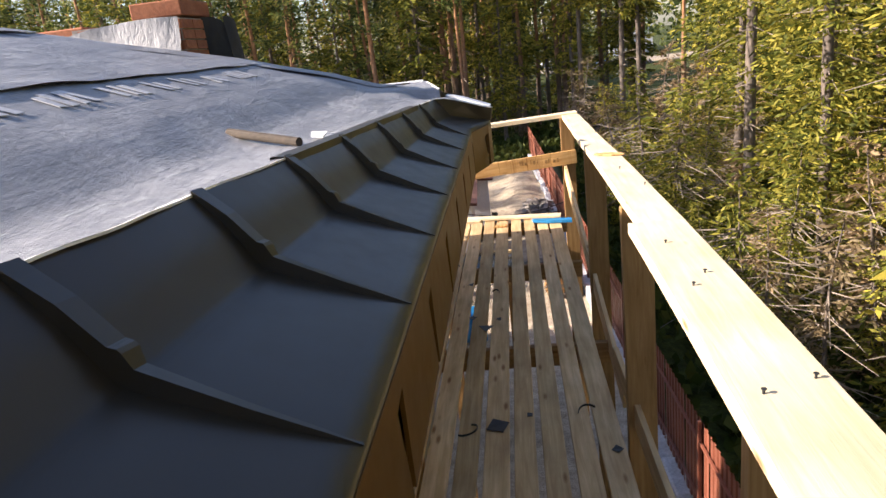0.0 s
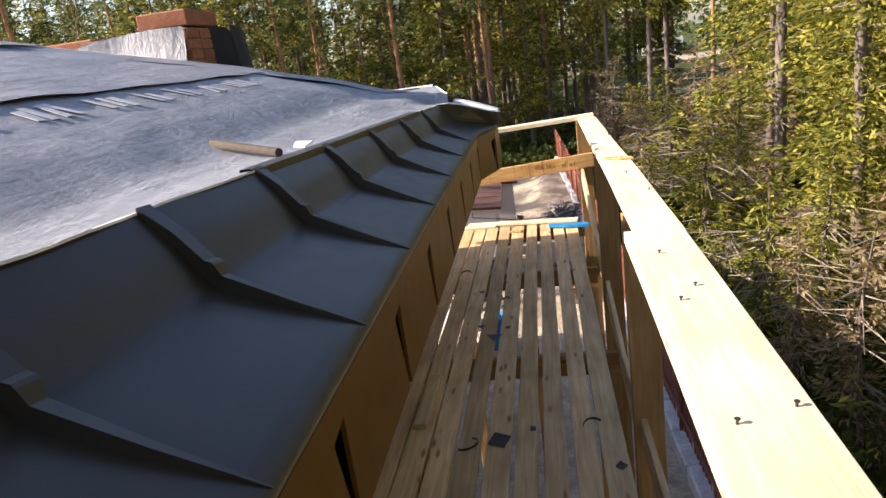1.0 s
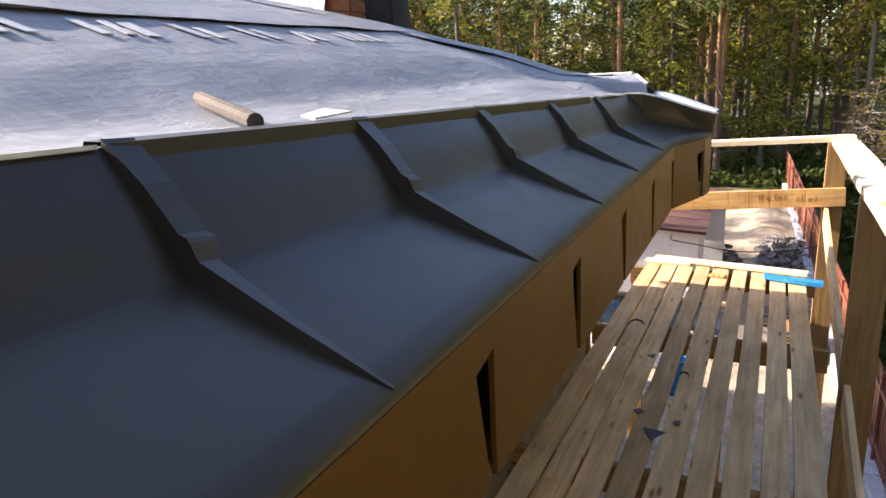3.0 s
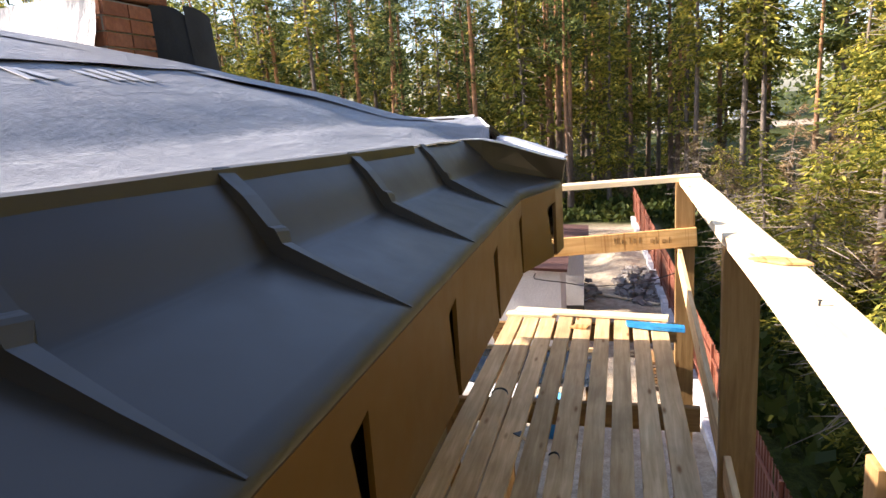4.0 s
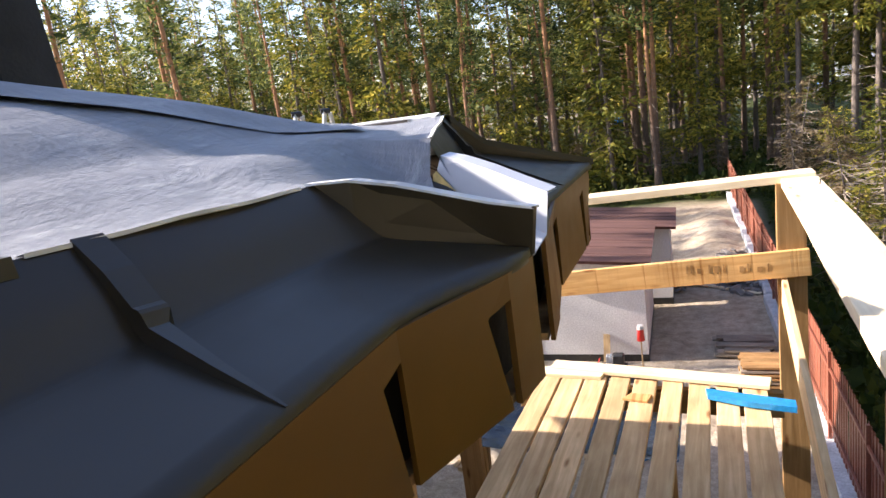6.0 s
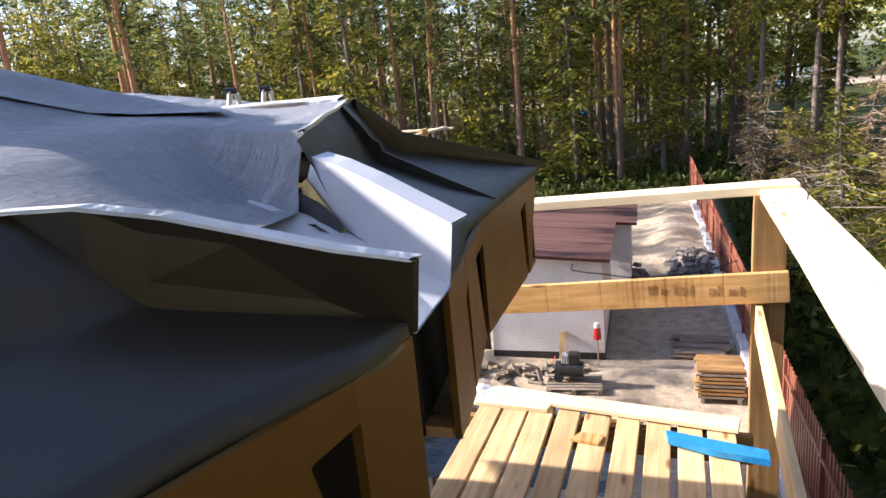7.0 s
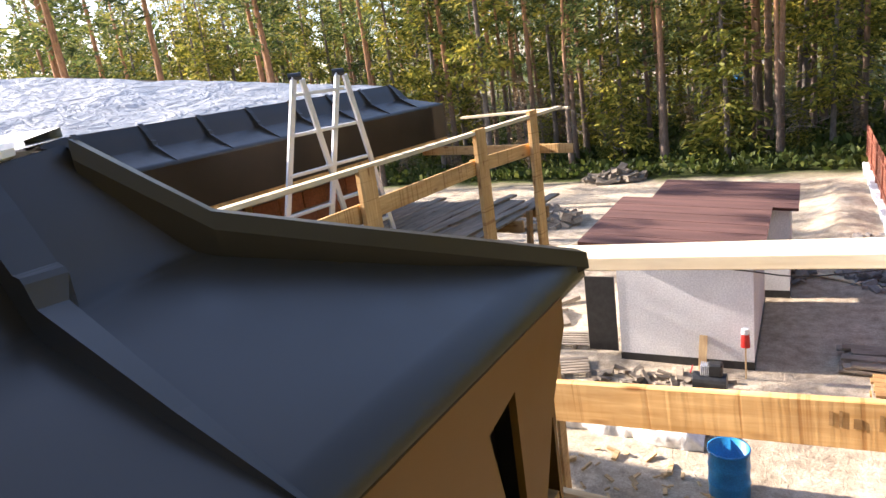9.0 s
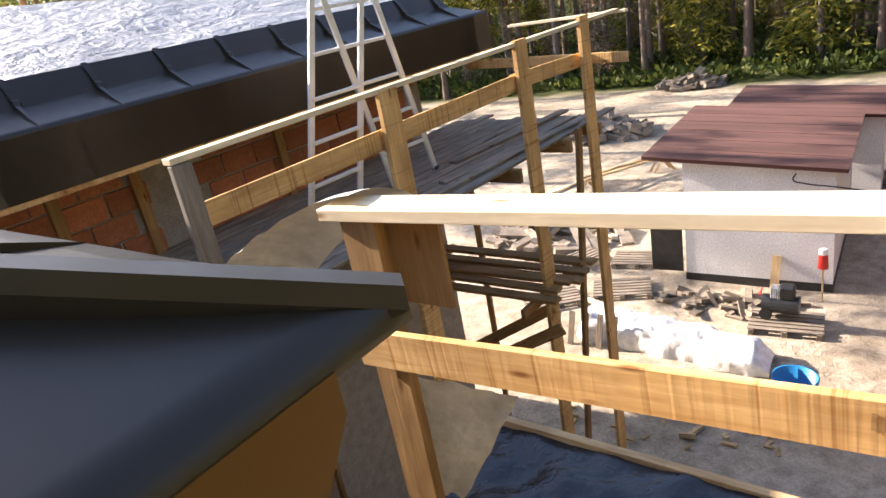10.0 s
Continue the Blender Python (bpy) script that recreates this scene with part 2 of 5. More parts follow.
NEEDLE_PINE = leaf_material("pine_needles", [(0.0, (0.028, 0.045, 0.016)), (0.6, (0.10, 0.135, 0.040)), (1.0, (0.28, 0.28, 0.075))])
NEEDLE_SPRUCE = leaf_material("spruce_needles", [(0.0, (0.050, 0.062, 0.012)), (0.5, (0.19, 0.20, 0.032)), (1.0, (0.52, 0.43, 0.075))])
DRY = leaf_material("dry_twigs", [(0.0, (0.12, 0.085, 0.05)), (0.6, (0.24, 0.17, 0.10)), (1.0, (0.36, 0.28, 0.17))])
SHRUB = leaf_material("undergrowth", [(0.0, (0.025, 0.04, 0.010)), (0.5, (0.055, 0.08, 0.016)), (1.0, (0.12, 0.13, 0.03))])

def bark_material(name, low, high, turn):
    m, t, b = nodes_of(name)
    v = coords(t)
    sep = t.nodes.new("ShaderNodeSeparateXYZ")
    t.links.new(v, sep.inputs[0])
    r = node(t, "ShaderNodeMapRange", From_Min=turn - 2.5, From_Max=turn + 2.5)
    t.links.new(sep.outputs[2], r.inputs["Value"])
    n = noise_tex(t, coords(t, (14, 14, 4)), 1.0, 6, 0.65)
    col = mix(t, "MIX", r.outputs[0], low, high)
    col = mix(t, "MULTIPLY", 1.0, col, ramp(t, n, [(0.3, (0.45, 0.45, 0.45)), (0.7, (1.35, 1.3, 1.25))]))
    t.links.new(col, b.inputs["Base Color"])
    b.inputs["Roughness"].default_value = 0.9
    bump(t, b, n, 0.6, 0.03)
    return m
BARK_PINE = bark_material("pine_bark", (0.16, 0.115, 0.085), (0.36, 0.185, 0.085), 6.0)
BARK_SPRUCE = bark_material("spruce_bark", (0.15, 0.125, 0.105), (0.17, 0.135, 0.11), 8.0)
STICK = mottled("old_dark_wood", [(0.3, (0.045, 0.034, 0.024)), (0.7, (0.095, 0.072, 0.05))], 5, 0.85, 40, 0.5, 0.006)
TWIG = mottled("dead_wood", [(0.3, (0.16, 0.13, 0.10)), (0.7, (0.30, 0.25, 0.20))], 3, 0.9)

# ---- builders ----
def world_of(ob):
    return ob.matrix_basis if ob.parent is None else world_of(ob.parent) @ ob.matrix_basis

def thing(name, at, label, category, group="", kind=""):
    """An Empty at the thing's base."""
    ob = new(name)
    ob.empty_display_size = 0.1
    ob.matrix_basis = at if isinstance(at, Matrix) else Matrix.Translation(at)
    return tagged(ob, label, category, group, kind)

def place(name, mesh, parent, m, label=""):
    ob = new(name, mesh)
    if parent is not None:
        ob.parent = parent
        ob.matrix_basis = world_of(parent).inverted() @ m
    else:
        ob.matrix_basis = m
    return tagged(ob, label)

def to_mesh(name, bm, material, smooth=False):
    me = bpy.data.meshes.new(name)
    bmesh.ops.recalc_face_normals(bm, faces=bm.faces)
    bm.to_mesh(me)
    bm.free()
    me.materials.append(material)
    if smooth:
        for p in me.polygons:
            p.use_smooth = True
    return me

def part(name, bm, material, parent, label="", smooth=False):
    """One mesh, in the world's coordinates, under a thing or part."""
    return place(name, to_mesh(name, bm, material, smooth), parent, Matrix(), label)

def add_box(bm, size, m=Matrix(), bevel=0.0):
    r = bmesh.ops.create_cube(bm, size=1.0, matrix=m @ Matrix.Diagonal((*size, 1)))
    if bevel:
        edges = list({e for v in r["verts"] for e in v.link_edges})
        bmesh.ops.bevel(bm, geom=edges, offset=bevel, segments=1, affect="EDGES")

def add_span(bm, x0, x1, y0, y1, z0, z1, bevel=0.0):
    add_box(bm, (x1 - x0, y1 - y0, z1 - z0), Matrix.Translation(((x0 + x1) / 2, (y0 + y1) / 2, (z0 + z1) / 2)), bevel)

def add_rod(bm, p, q, r0, r1=None, sides=8):
    p, q = Vector(p), Vector(q)
    d = q - p
    m = Matrix.Translation((p + q) / 2) @ d.to_track_quat("Z", "Y").to_matrix().to_4x4()
    bmesh.ops.create_cone(bm, cap_ends=True, segments=sides, radius1=r0, radius2=r0 if r1 is None else r1, depth=d.length, matrix=m)

def along(p, q, up=(0, 0, 1)):
    """A frame with x from p to q, z as near to up as can be, at the middle."""
    p, q = Vector(p), Vector(q)
    x = (q - p).normalized()
    y = Vector(up).cross(x).normalized()
    z = x.cross(y)
    m = Matrix((x, y, z)).transposed().to_4x4()
    m.translation = (p + q) / 2
    return m

BOARDS = {}
def board(name, p, q, wide, thick, material, parent, up=(0, 0, 1), label="", bevel=0.003, warp=0.0):
    """A sawn board from p to q: wide across, thick along up."""
    length = (Vector(q) - Vector(p)).length
    bm = bmesh.new()
    add_box(bm, (length, wide, thick), Matrix(), bevel)
    if warp:
        cuts = bmesh.ops.subdivide_edges(bm, edges=[e for e in bm.edges if abs((e.verts[0].co - e.verts[1].co).x) > length / 2], cuts=7)
        s = random.random() * 50
        for v in bm.verts:
            v.co.y += warp * (noise.noise((v.co.x * 0.7 + s, 0, 0)))
            v.co.z += warp * 0.5 * (noise.noise((v.co.x * 0.9 + s, 7, 0)))
    return place(name, to_mesh(name, bm, material), parent, along(p, q, up), label)

# ---- ground ----
def build_ground():
    bm = bmesh.new()
    xs = [-600, -200, -90, -40] + [-20 + i * 0.5 for i in range(81)] + [40, 90, 200, 600]
    ys = [-300, -60, -20] + [0 + i * 0.5 for i in range(101)] + [60, 80, 110, 150, 250, 900]
    rows = []
    for y in ys:
        row = []
        for x in xs:
            z = 0.0
            if -20 < x < 20 and 0 < y < 50:
                z = 0.05 * noise.fractal((x * 0.5, y * 0.5, 0), 0.8, 2.0, 4)
                # spoil heap by the fence
                z += 0.45 * math.exp(-((x - 0.2) / 0.8) ** 2) * math.exp(-((y - 31.5) / 4.2) ** 4) * (0.8 + 0.4 * noise.noise((x, y * 0.8, 3)))
                if x > 2.9:
                    z -= min((x - 2.9) * 0.35, 0.9)
            elif x >= 20:
                z = -0.9 if y < 60 else 0
            row.append(bm.verts.new((x, y, z)))
        rows.append(row)
    for a, b in zip(rows, rows[1:]):
        for i in range(len(xs) - 1):
            bm.faces.new((a[i], a[i + 1], b[i + 1], b[i]))
    ob = part("ground", bm, GROUND, None, smooth=True)
    tagged(ob, "pale trodden sand of the building yard and mossy forest floor", "ground", kind="structure")
build_ground()

# ---- house with its metal eaves ----
PROFILE = [(0.0, 0.0), (-0.15, 0.046), (-0.30, 0.098), (-0.318, 0.108), (-0.334, 0.128), (-0.385, 0.206), (-0.45, 0.278)]
PROFILE_CORNER = [(0.0, 0.0), (-0.15, 0.044), (-0.335, 0.110), (-0.352, 0.120), (-0.366, 0.138), (-0.405, 0.205), (-0.45, 0.270)]

def frame_of(origin, du, dv):
    o, a, b = Vector(origin), Vector(du).normalized(), Vector(dv).normalized()
    return lambda u, v, h: o + a * u + b * v + Vector((0, 0, h))

def eave_section(house, at0, u0, u1, ribs, slots, mitre0=0.0, mitre1=0.0, drop=0.30, taper=None, end=None, back=0.0, profile=PROFILE, fascia=None, seams=None):
    """Pans with upturned backs, a rib over each seam, and fascia panels with shadow darts cut as dark slots. mitre: how
    the end runs back with depth.
    """
    def at(u, v, h):
        if taper and v < -0.005 and h > 0:
            kv, kh = taper(u)
            return at0(u, v * kv, h * kh)
        return at0(u, v, h)
    ends = [u0] + [r for r in ribs if u0 + 0.03 < r < u1 - 0.03] + [u1]
    fine = []
    for (v0, h0), (v1, h1) in zip(profile, profile[1:]):
        for k in range(3):
            f = k / 3
            fine.append((v0 + (v1 - v0) * f, h0 + (h1 - h0) * f))
    fine.append(profile[-1])
    for i, (a, b) in enumerate(zip(ends, ends[1:])):
        bm = bmesh.new()
        grid = []
        for v, h in fine:
            aa = a - v * mitre0 if i == 0 else a
            bb = b + v * mitre1 if i == len(ends) - 2 else b
            row = []
            for k in range(7):
                f = k / 6
                oil = 0.0035 * noise.noise((a * 9.1 + f * 2.3, v * 7.0, h)) * math.sin(math.pi * f)
                row.append(bm.verts.new(at(aa + (bb - aa) * f, v, h + oil)))
            grid.append(row)
        for p, q in zip(grid, grid[1:]):
            for k in range(6):
                bm.faces.new((p[k], p[k + 1], q[k + 1], q[k]))
        # turned-down front edge
        low = [bm.verts.new(at((a + (b - a) * k / 6), 0.002, -0.025)) for k in range(7)]
        for k in range(6):
            bm.faces.new((grid[0][k], grid[0][k + 1], low[k + 1], low[k]))
        part("eave_pan", bm, STEEL, house, smooth=True)
    for r in ends[1:-1]:
        if seams is not None and r not in seams:
            continue
        bm = bmesh.new()
        prev = None
        for n, (v, h) in enumerate(fine):
            f = min(n / 9, 1.0)
            top = max(0.0, (n - 10) / (len(fine) - 11))
            tall, wide = 0.002 + 0.046 * f ** 0.9 * (1 - 0.8 * top), 0.003 + 0.05 * f
            ring = [bm.verts.new(at(r - 0.002, v, h - 0.004)), bm.verts.new(at(r - 0.002, v + 0.25 * tall * f, h + tall)),
                    bm.verts.new(at(r + wide * 0.9, v + 0.2 * tall * f, h + tall * 0.85)), bm.verts.new(at(r + wide, v, h - 0.004))]
            if prev:
                for k in range(3):
                    bm.faces.new((prev[k], prev[k + 1], ring[k + 1], ring[k]))
            else:
                bm.faces.new(ring)
            prev = ring
        bm.faces.new(prev)
        part("seam_rib", bm, STEEL, house)
    # fascia panels between the darts; end: where the last one stops, at its top and foot
    cuts = [u0] + [s for s in slots if u0 + 0.05 < s < u1 - 0.02] + [u1]
    for i, (a, b) in enumerate(zip(cuts, cuts[1:])):
        bm = bmesh.new()
        if i < len(cuts) - 2:
            pts = [(a, -0.018), (b, -0.018), (b, -0.072), (b - 0.072, -0.088), (b - 0.028, -drop), (a, -drop)]
        else:
            e0, e1 = end or (b, b)
            pts = [(a, -0.018), (e0, -0.018), (e0, -0.06), (e0 + (e1 - e0) * 0.5, -drop / 2), (e1, -drop), (a, -drop)]
        front = [bm.verts.new(at0(u, 0.004 - back, h)) for u, h in pts]
        rear = [bm.verts.new(at0(u, -0.006 - back, h)) for u, h in pts]
        bm.faces.new(front)
        for k in range(6):
            bm.faces.new((front[k], front[(k + 1) % 6], rear[(k + 1) % 6], rear[k]))
        part("fascia_panel", bm, fascia or FASCIA, house)
    u2 = min(end) if end else u1
    stops = [u for u in cuts if u < u2 - 0.02] + [u2]
    back_shift, up = at0(0, -0.03, 0) - at0(0, 0, 0), Vector((0, 0, 0.02))
    # black sheet behind the slots paints the panel edges' tapered shadows
    for a, b in zip(stops, stops[1:]):
        bm = bmesh.new()
        add_prism(bm, [at0(a, -0.05 - back, -0.03), at0(b, -0.05 - back, -0.03), at0(b, -0.05 - back, -drop), at0(a, -0.05 - back, -drop)], back_shift)
        part("fascia_backing", bm, DARK, house)
        bm = bmesh.new()
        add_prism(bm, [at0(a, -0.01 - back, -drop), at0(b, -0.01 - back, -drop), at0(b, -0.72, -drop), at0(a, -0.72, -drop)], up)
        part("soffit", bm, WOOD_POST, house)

def add_prism(bm, pts, shift):
    a = [bm.verts.new(p) for p in pts]
    b = [bm.verts.new(Vector(p) + shift) for p in pts]
    bm.faces.new(a)
    bm.faces.new(b)
    for k in range(len(pts)):
        bm.faces.new((a[k], a[(k + 1) % len(pts)], b[(k + 1) % len(pts)], b[k]))

def add_ribbon(bm, inner, outer, thick=0.004):
    """A strip between two lines of points, with a little thickness."""
    lo = Vector((0, 0, -thick))
    rows = [[bm.verts.new(p) for p in line] for line in (inner, outer, [Vector(p) + lo for p in outer], [Vector(p) + lo for p in inner])]
    for a, b in zip(rows, rows[1:] + rows[:1]):
        for k in range(len(inner) - 1):
            bm.faces.new((a[k], a[k + 1], b[k + 1], b[k]))

def sheet(name, house, material, spot, nu, nv, label=""):
    """A draped sheet: spot(a, b) gives the place for a, b from 0 to 1."""
    bm = bmesh.new()
    rows = [[bm.verts.new(spot(i / nu, j / nv)) for i in range(nu + 1)] for j in range(nv + 1)]
    for a, b in zip(rows, rows[1:]):
        for i in range(nu):
            bm.faces.new((a[i], a[i + 1], b[i + 1], b[i]))
    return part(name, bm, material, house, label, smooth=True)

LIP_X, LIP_Y, LIP_Z = -0.86, 6.70, 6.43
def roof_h(s):
    """Height of the underlay at s metres in from the eaves: a flat foot, then the pitch."""
    pts = [(-1.0, 6.28), (0.0, 6.42), (0.3, 6.458), (0.58, 6.58), (1.04, 6.745), (2.06, 7.06), (4.6, 7.86), (9.0, 9.2)]
    for (a, p), (b, q) in zip(pts, pts[1:]):
        if s <= b:
            return p + (q - p) * (s - a) / (b - a)
    return pts[-1][1]
house = thing("house", (-3.0, 3.0, 0.0), "brick house with unfinished hip roof and dark metal eaves", "house")
east = frame_of((-0.395, 0, 6.17), (0, 1, 0), (1, 0, 0))
RIBS = [4.906 + 0.5485 * k for k in range(-11, 1)]
def lip(y):
    """Place of the upstand's lip: it draws nearer to the drip edge towards the open joint."""
    if y < 5.66:
        return -0.817 + 0.062 * (y - 2.735), 6.446 - 0.0282 * (y - 2.735)
    return -0.60 - 0.29 * (y - 5.90), 6.378 + 0.085 * (y - 5.90)
def taper_one(u):
    x, z = lip(u)
    return (x + 0.395) / -0.45, (z - 6.17) / 0.276
def taper_two(u):
    x, z = lip(min(u, 6.70))
    return (x + 0.372) / -0.45, (z - 6.165) / 0.276
def smooth(f):
    f = min(max(f, 0.0), 1.0)
    return f * f * (3 - 2 * f)
def flared_east(u, v, h):
    """The drip edge bends outwards before the open joint."""
    return east(u, v, h) + Vector((0.118 * smooth((u - 5.22) / 0.40) * max(0.0, 1 + v / 0.30), 0, 0))
east_far = frame_of((-0.372, 0, 6.165), (0, 1, 0), (1, 0, 0))
def flared_far(u, v, h):
    return east_far(u, v, h) + Vector((0.072 * (1 - smooth((u - 5.90) / 0.42)) * max(0.0, 1 + v / 0.30), 0, 0))
eave_section(house, flared_east, -2.0, 5.655, RIBS + [5.40], [r + 0.30 for r in RIBS] + [5.52], mitre1=0.45, taper=taper_one, seams=RIBS)
eave_section(house, flared_far, 5.88, 7.136, [6.20, 6.532], [6.08, 6.36, 6.86], mitre0=0.38, mitre1=1.0, taper=taper_two, end=(7.03, 6.90), profile=PROFILE_CORNER, seams=[6.532])
north = frame_of((-0.372, 7.136, 6.165), (-1, 0, 0), (0, 1, 0))
eave_section(house, north, 0.0, 3.1, [0.62, 1.17, 1.72, 2.27, 2.82], [0.9, 1.45, 2.0, 2.55], mitre0=1.0, back=0.16, profile=PROFILE_CORNER)

def roof_z(x, y):
    s = min(LIP_X - x, LIP_Y - y)
    z = roof_h(s)
    if LIP_Y - y < LIP_X - x and s < 0.5:
        z -= 0.10 * (1 - s / 0.5)
    return z

def wrinkle(x, y):
    return 0.010 * noise.noise((x * 1.6, y * 2.4, 0)) + 0.005 * noise.noise((x * 5, y * 6, 4))

def eave_edge(y):
    """Outer edge of the lowest strip: along the lip, dipping into the open joint."""
    pts = [(5.40, -0.652, 6.373), (5.47, -0.590, 6.372), (5.52, -0.515, 6.322), (5.62, -0.510, 6.298), (5.80, -0.560, 6.272), (5.975, -0.611, 6.256), (6.05, -0.650, 6.300), (6.12, -0.664, 6.392)]
    if y <= pts[0][0] or y >= pts[-1][0]:
        return lip(y)
    for p, q in zip(pts, pts[1:]):
        if y <= q[0]:
            f = (y - p[0]) / (q[0] - p[0])
            return p[1] + (q[1] - p[1]) * f, p[2] + (q[2] - p[2]) * f

def roof_strip(s0, s1, lift, y0, seed):
    def spot(a, b):
        edge = 0.018 * noise.noise((a * 22, seed, 0))
        s = s0 + edge * (1 - b) + (s1 - s0) * b
        y = y0 + (LIP_Y - s + 0.02 - y0) * a
        curl = 0.02 * max(noise.noise((a * 16, seed, 5)), 0) * max(1 - b * 9, 0) if s0 > 0.3 else 0
        x = LIP_X - s
        if s0 == 0.0:
            xe, ze = eave_edge(min(y, LIP_Y - 0.02))
            x = xe + (LIP_X - s1 - xe) * b
            y = y0 + (min(LIP_Y - max(LIP_X - x, 0.0), LIP_Y) + 0.02 - y0) * a
            xe, ze = eave_edge(min(y, LIP_Y - 0.02))
            x = xe + (LIP_X - s1 - xe) * b
            z = roof_h(LIP_X - x) + wrinkle(x, y) * min(1.0, 0.25 + 3 * b)
            f = min(b / 0.3, 1.0)
            f = f * f * (3 - 2 * f)
            return (x, y, ze + 0.002 + (z - ze) * f)
        return (x, y, roof_h(s) + lift + curl + wrinkle(x, y) * min(1.0, 0.25 + 3 * b))
    return sheet("underlay_strip", house, MEMBRANE, spot, 260 if s0 == 0.0 else 150, 26)
roof_strip(0.0, 1.06, 0.0, -3.0, 1)
roof_strip(1.0, 2.06, 0.014, -3.0, 2)
roof_strip(2.0, 3.06, 0.026, -3.0, 3)
roof_strip(3.0, 4.6, 0.038, -3.0, 4)

def north_slope(a, b):
    s = 4.6 * b ** 1.3
    x0, x1 = -8.5, LIP_X - s
    x = x0 + (x1 - x0) * a
    y = LIP_Y - s
    z = roof_h(s) + wrinkle(x, y) - (0.10 * (1 - s / 0.5) if s < 0.5 else 0)
    return (x, y, z)
sheet("underlay_sheet", house, MEMBRANE, north_slope, 70, 40)

def west_slope(a, b):
    return (LIP_X - 4.6 - 4.6 * b, -3.0 + (LIP_Y - 4.6 * (1 - b) + 3.0) * a, roof_h(4.6 * (1 - b)))
sheet("underlay_sheet", house, MEMBRANE, west_slope, 4, 4)

def hip_cover(a, b):
    s = 0.25 + 4.3 * a
    off = (b - 0.5) * 0.42
    x, y = LIP_X - s + off * 0.7, LIP_Y - s - off * 0.7
    return (x, y, roof_h(min(LIP_X - x, LIP_Y - y)) + 0.014 + 0.012 * noise.noise((a * 12, b * 3, 8)))
sheet("hip_strip", house, MEMBRANE, hip_cover, 60, 8)

# metal lip over the upstand, from the third seam on
def add_cap(bm, line, back):
    prev = None
    for p in line:
        p = Vector(p)
        ring = [bm.verts.new(p + back * 0.055 + Vector((0, 0, -0.004))), bm.verts.new(p + back * 0.05 + Vector((0, 0, 0.006))),
                bm.verts.new(p - back * 0.008 + Vector((0, 0, 0.004))), bm.verts.new(p - back * 0.012 + Vector((0, 0, -0.022)))]
        if prev:
            for k in range(3):
                bm.faces.new((prev[k], prev[k + 1], ring[k + 1], ring[k]))
        prev = ring
bm = bmesh.new()
add_cap(bm, [(lip(y)[0] + 0.004, y, lip(y)[1] + 0.003 + 0.003 * noise.noise((y * 3, 0, 0))) for y in (2.72 + 0.15 * i for i in range(15))], Vector((-1, 0, 0)))
part("lip_cap", bm, STEEL, house)
bm = bmesh.new()
add_cap(bm, [(-0.96 - i * 0.2, 6.688, 6.443) for i in range(12)], Vector((0, -1, 0)))
part("lip_cap", bm, STEEL, house)
# mitre fold at the far corner
bm = bmesh.new()
prev = None
for v, h in ((0.0, -0.002), (-0.11, 0.026), (-0.245, 0.083), (-0.35, 0.130), (-0.39, 0.176), (-0.445, 0.240)):
    p = Vector((-0.372 + v, 7.136 + v, 6.165 + h))
    side = Vector((1, -1, 0)).normalized()
    tall = 0.015 + 0.022 * min(-v / 0.12, 1)
    drop = Vector((0, 0, 0.01 + 0.07 * min(-v / 0.12, 1)))
    ring = [bm.verts.new(p - side * 0.022 - drop), bm.verts.new(p + Vector((0, 0, tall)) - side * 0.022), bm.verts.new(p + Vector((0, 0, tall + 0.003)) + side * 0.016), bm.verts.new(p + Vector((0, 0, tall - 0.02)) + side * 0.02), bm.verts.new(p + side * 0.005 - drop)]
    if prev:
        for k in range(4):
            bm.faces.new((prev[k], prev[k + 1], ring[k + 1], ring[k]))
    prev = ring
part("mitre_fold", bm, STEEL, house)

# white torn edge of the underlay where the cap is still missing
bm = bmesh.new()
ys = [-2.0 + i * 0.05 for i in range(95)]
def torn_ribbon(bm, ys):
    add_ribbon(bm, [Vector((lip(y)[0] - 0.035 - 0.012 * noise.noise((y * 3, 1, 0)), y, lip(y)[1] - 0.004 + 0.006 * noise.noise((y * 6, 2, 0)))) for y in ys],
               [Vector((lip(y)[0] + 0.008 + 0.014 * noise.noise((y * 2.4, 3, 0)), y, lip(y)[1] + 0.006 + 0.007 * noise.noise((y * 5, 4, 0)))) for y in ys], 0.006)
torn_ribbon(bm, ys)
part("torn_edge", bm, WHITE_FILM, house, "white torn edge of roofing film")
bm = bmesh.new()
torn_ribbon(bm, [4.84 + i * 0.05 for i in range(12)])
part("torn_edge", bm, WHITE_FILM, house, "white torn edge of roofing film")
# beige back of the far parapet, with its white upper hem
bm = bmesh.new()
def hem(x, k):
    return 0.006 * noise.noise((x * 5, k, 0))
xs = [-0.85 - i * 0.06 for i in range(42)]
add_ribbon(bm, [Vector((x, 6.655 + 0.012 * noise.noise((x * 9, 5, 0)), 6.31 + 0.0 * x)) for x in xs], [Vector((x, 6.672 + hem(x, 1), 6.445)) for x in xs], 0.006)
part("parapet_membrane", bm, BEIGE, house, "beige creased membrane")
bm = bmesh.new()
add_ribbon(bm, [Vector((x, 6.655 + hem(x, 2), 6.452 + hem(x, 3))) for x in xs], [Vector((x, 6.70 + hem(x, 4), 6.458 + hem(x, 5))) for x in xs], 0.012)
part("parapet_hem", bm, WHITE_FILM, house, "white folded hem")
# white edge of film at the short return before the corner
bm = bmesh.new()
ys = [6.12 + i * 0.05 for i in range(11)]
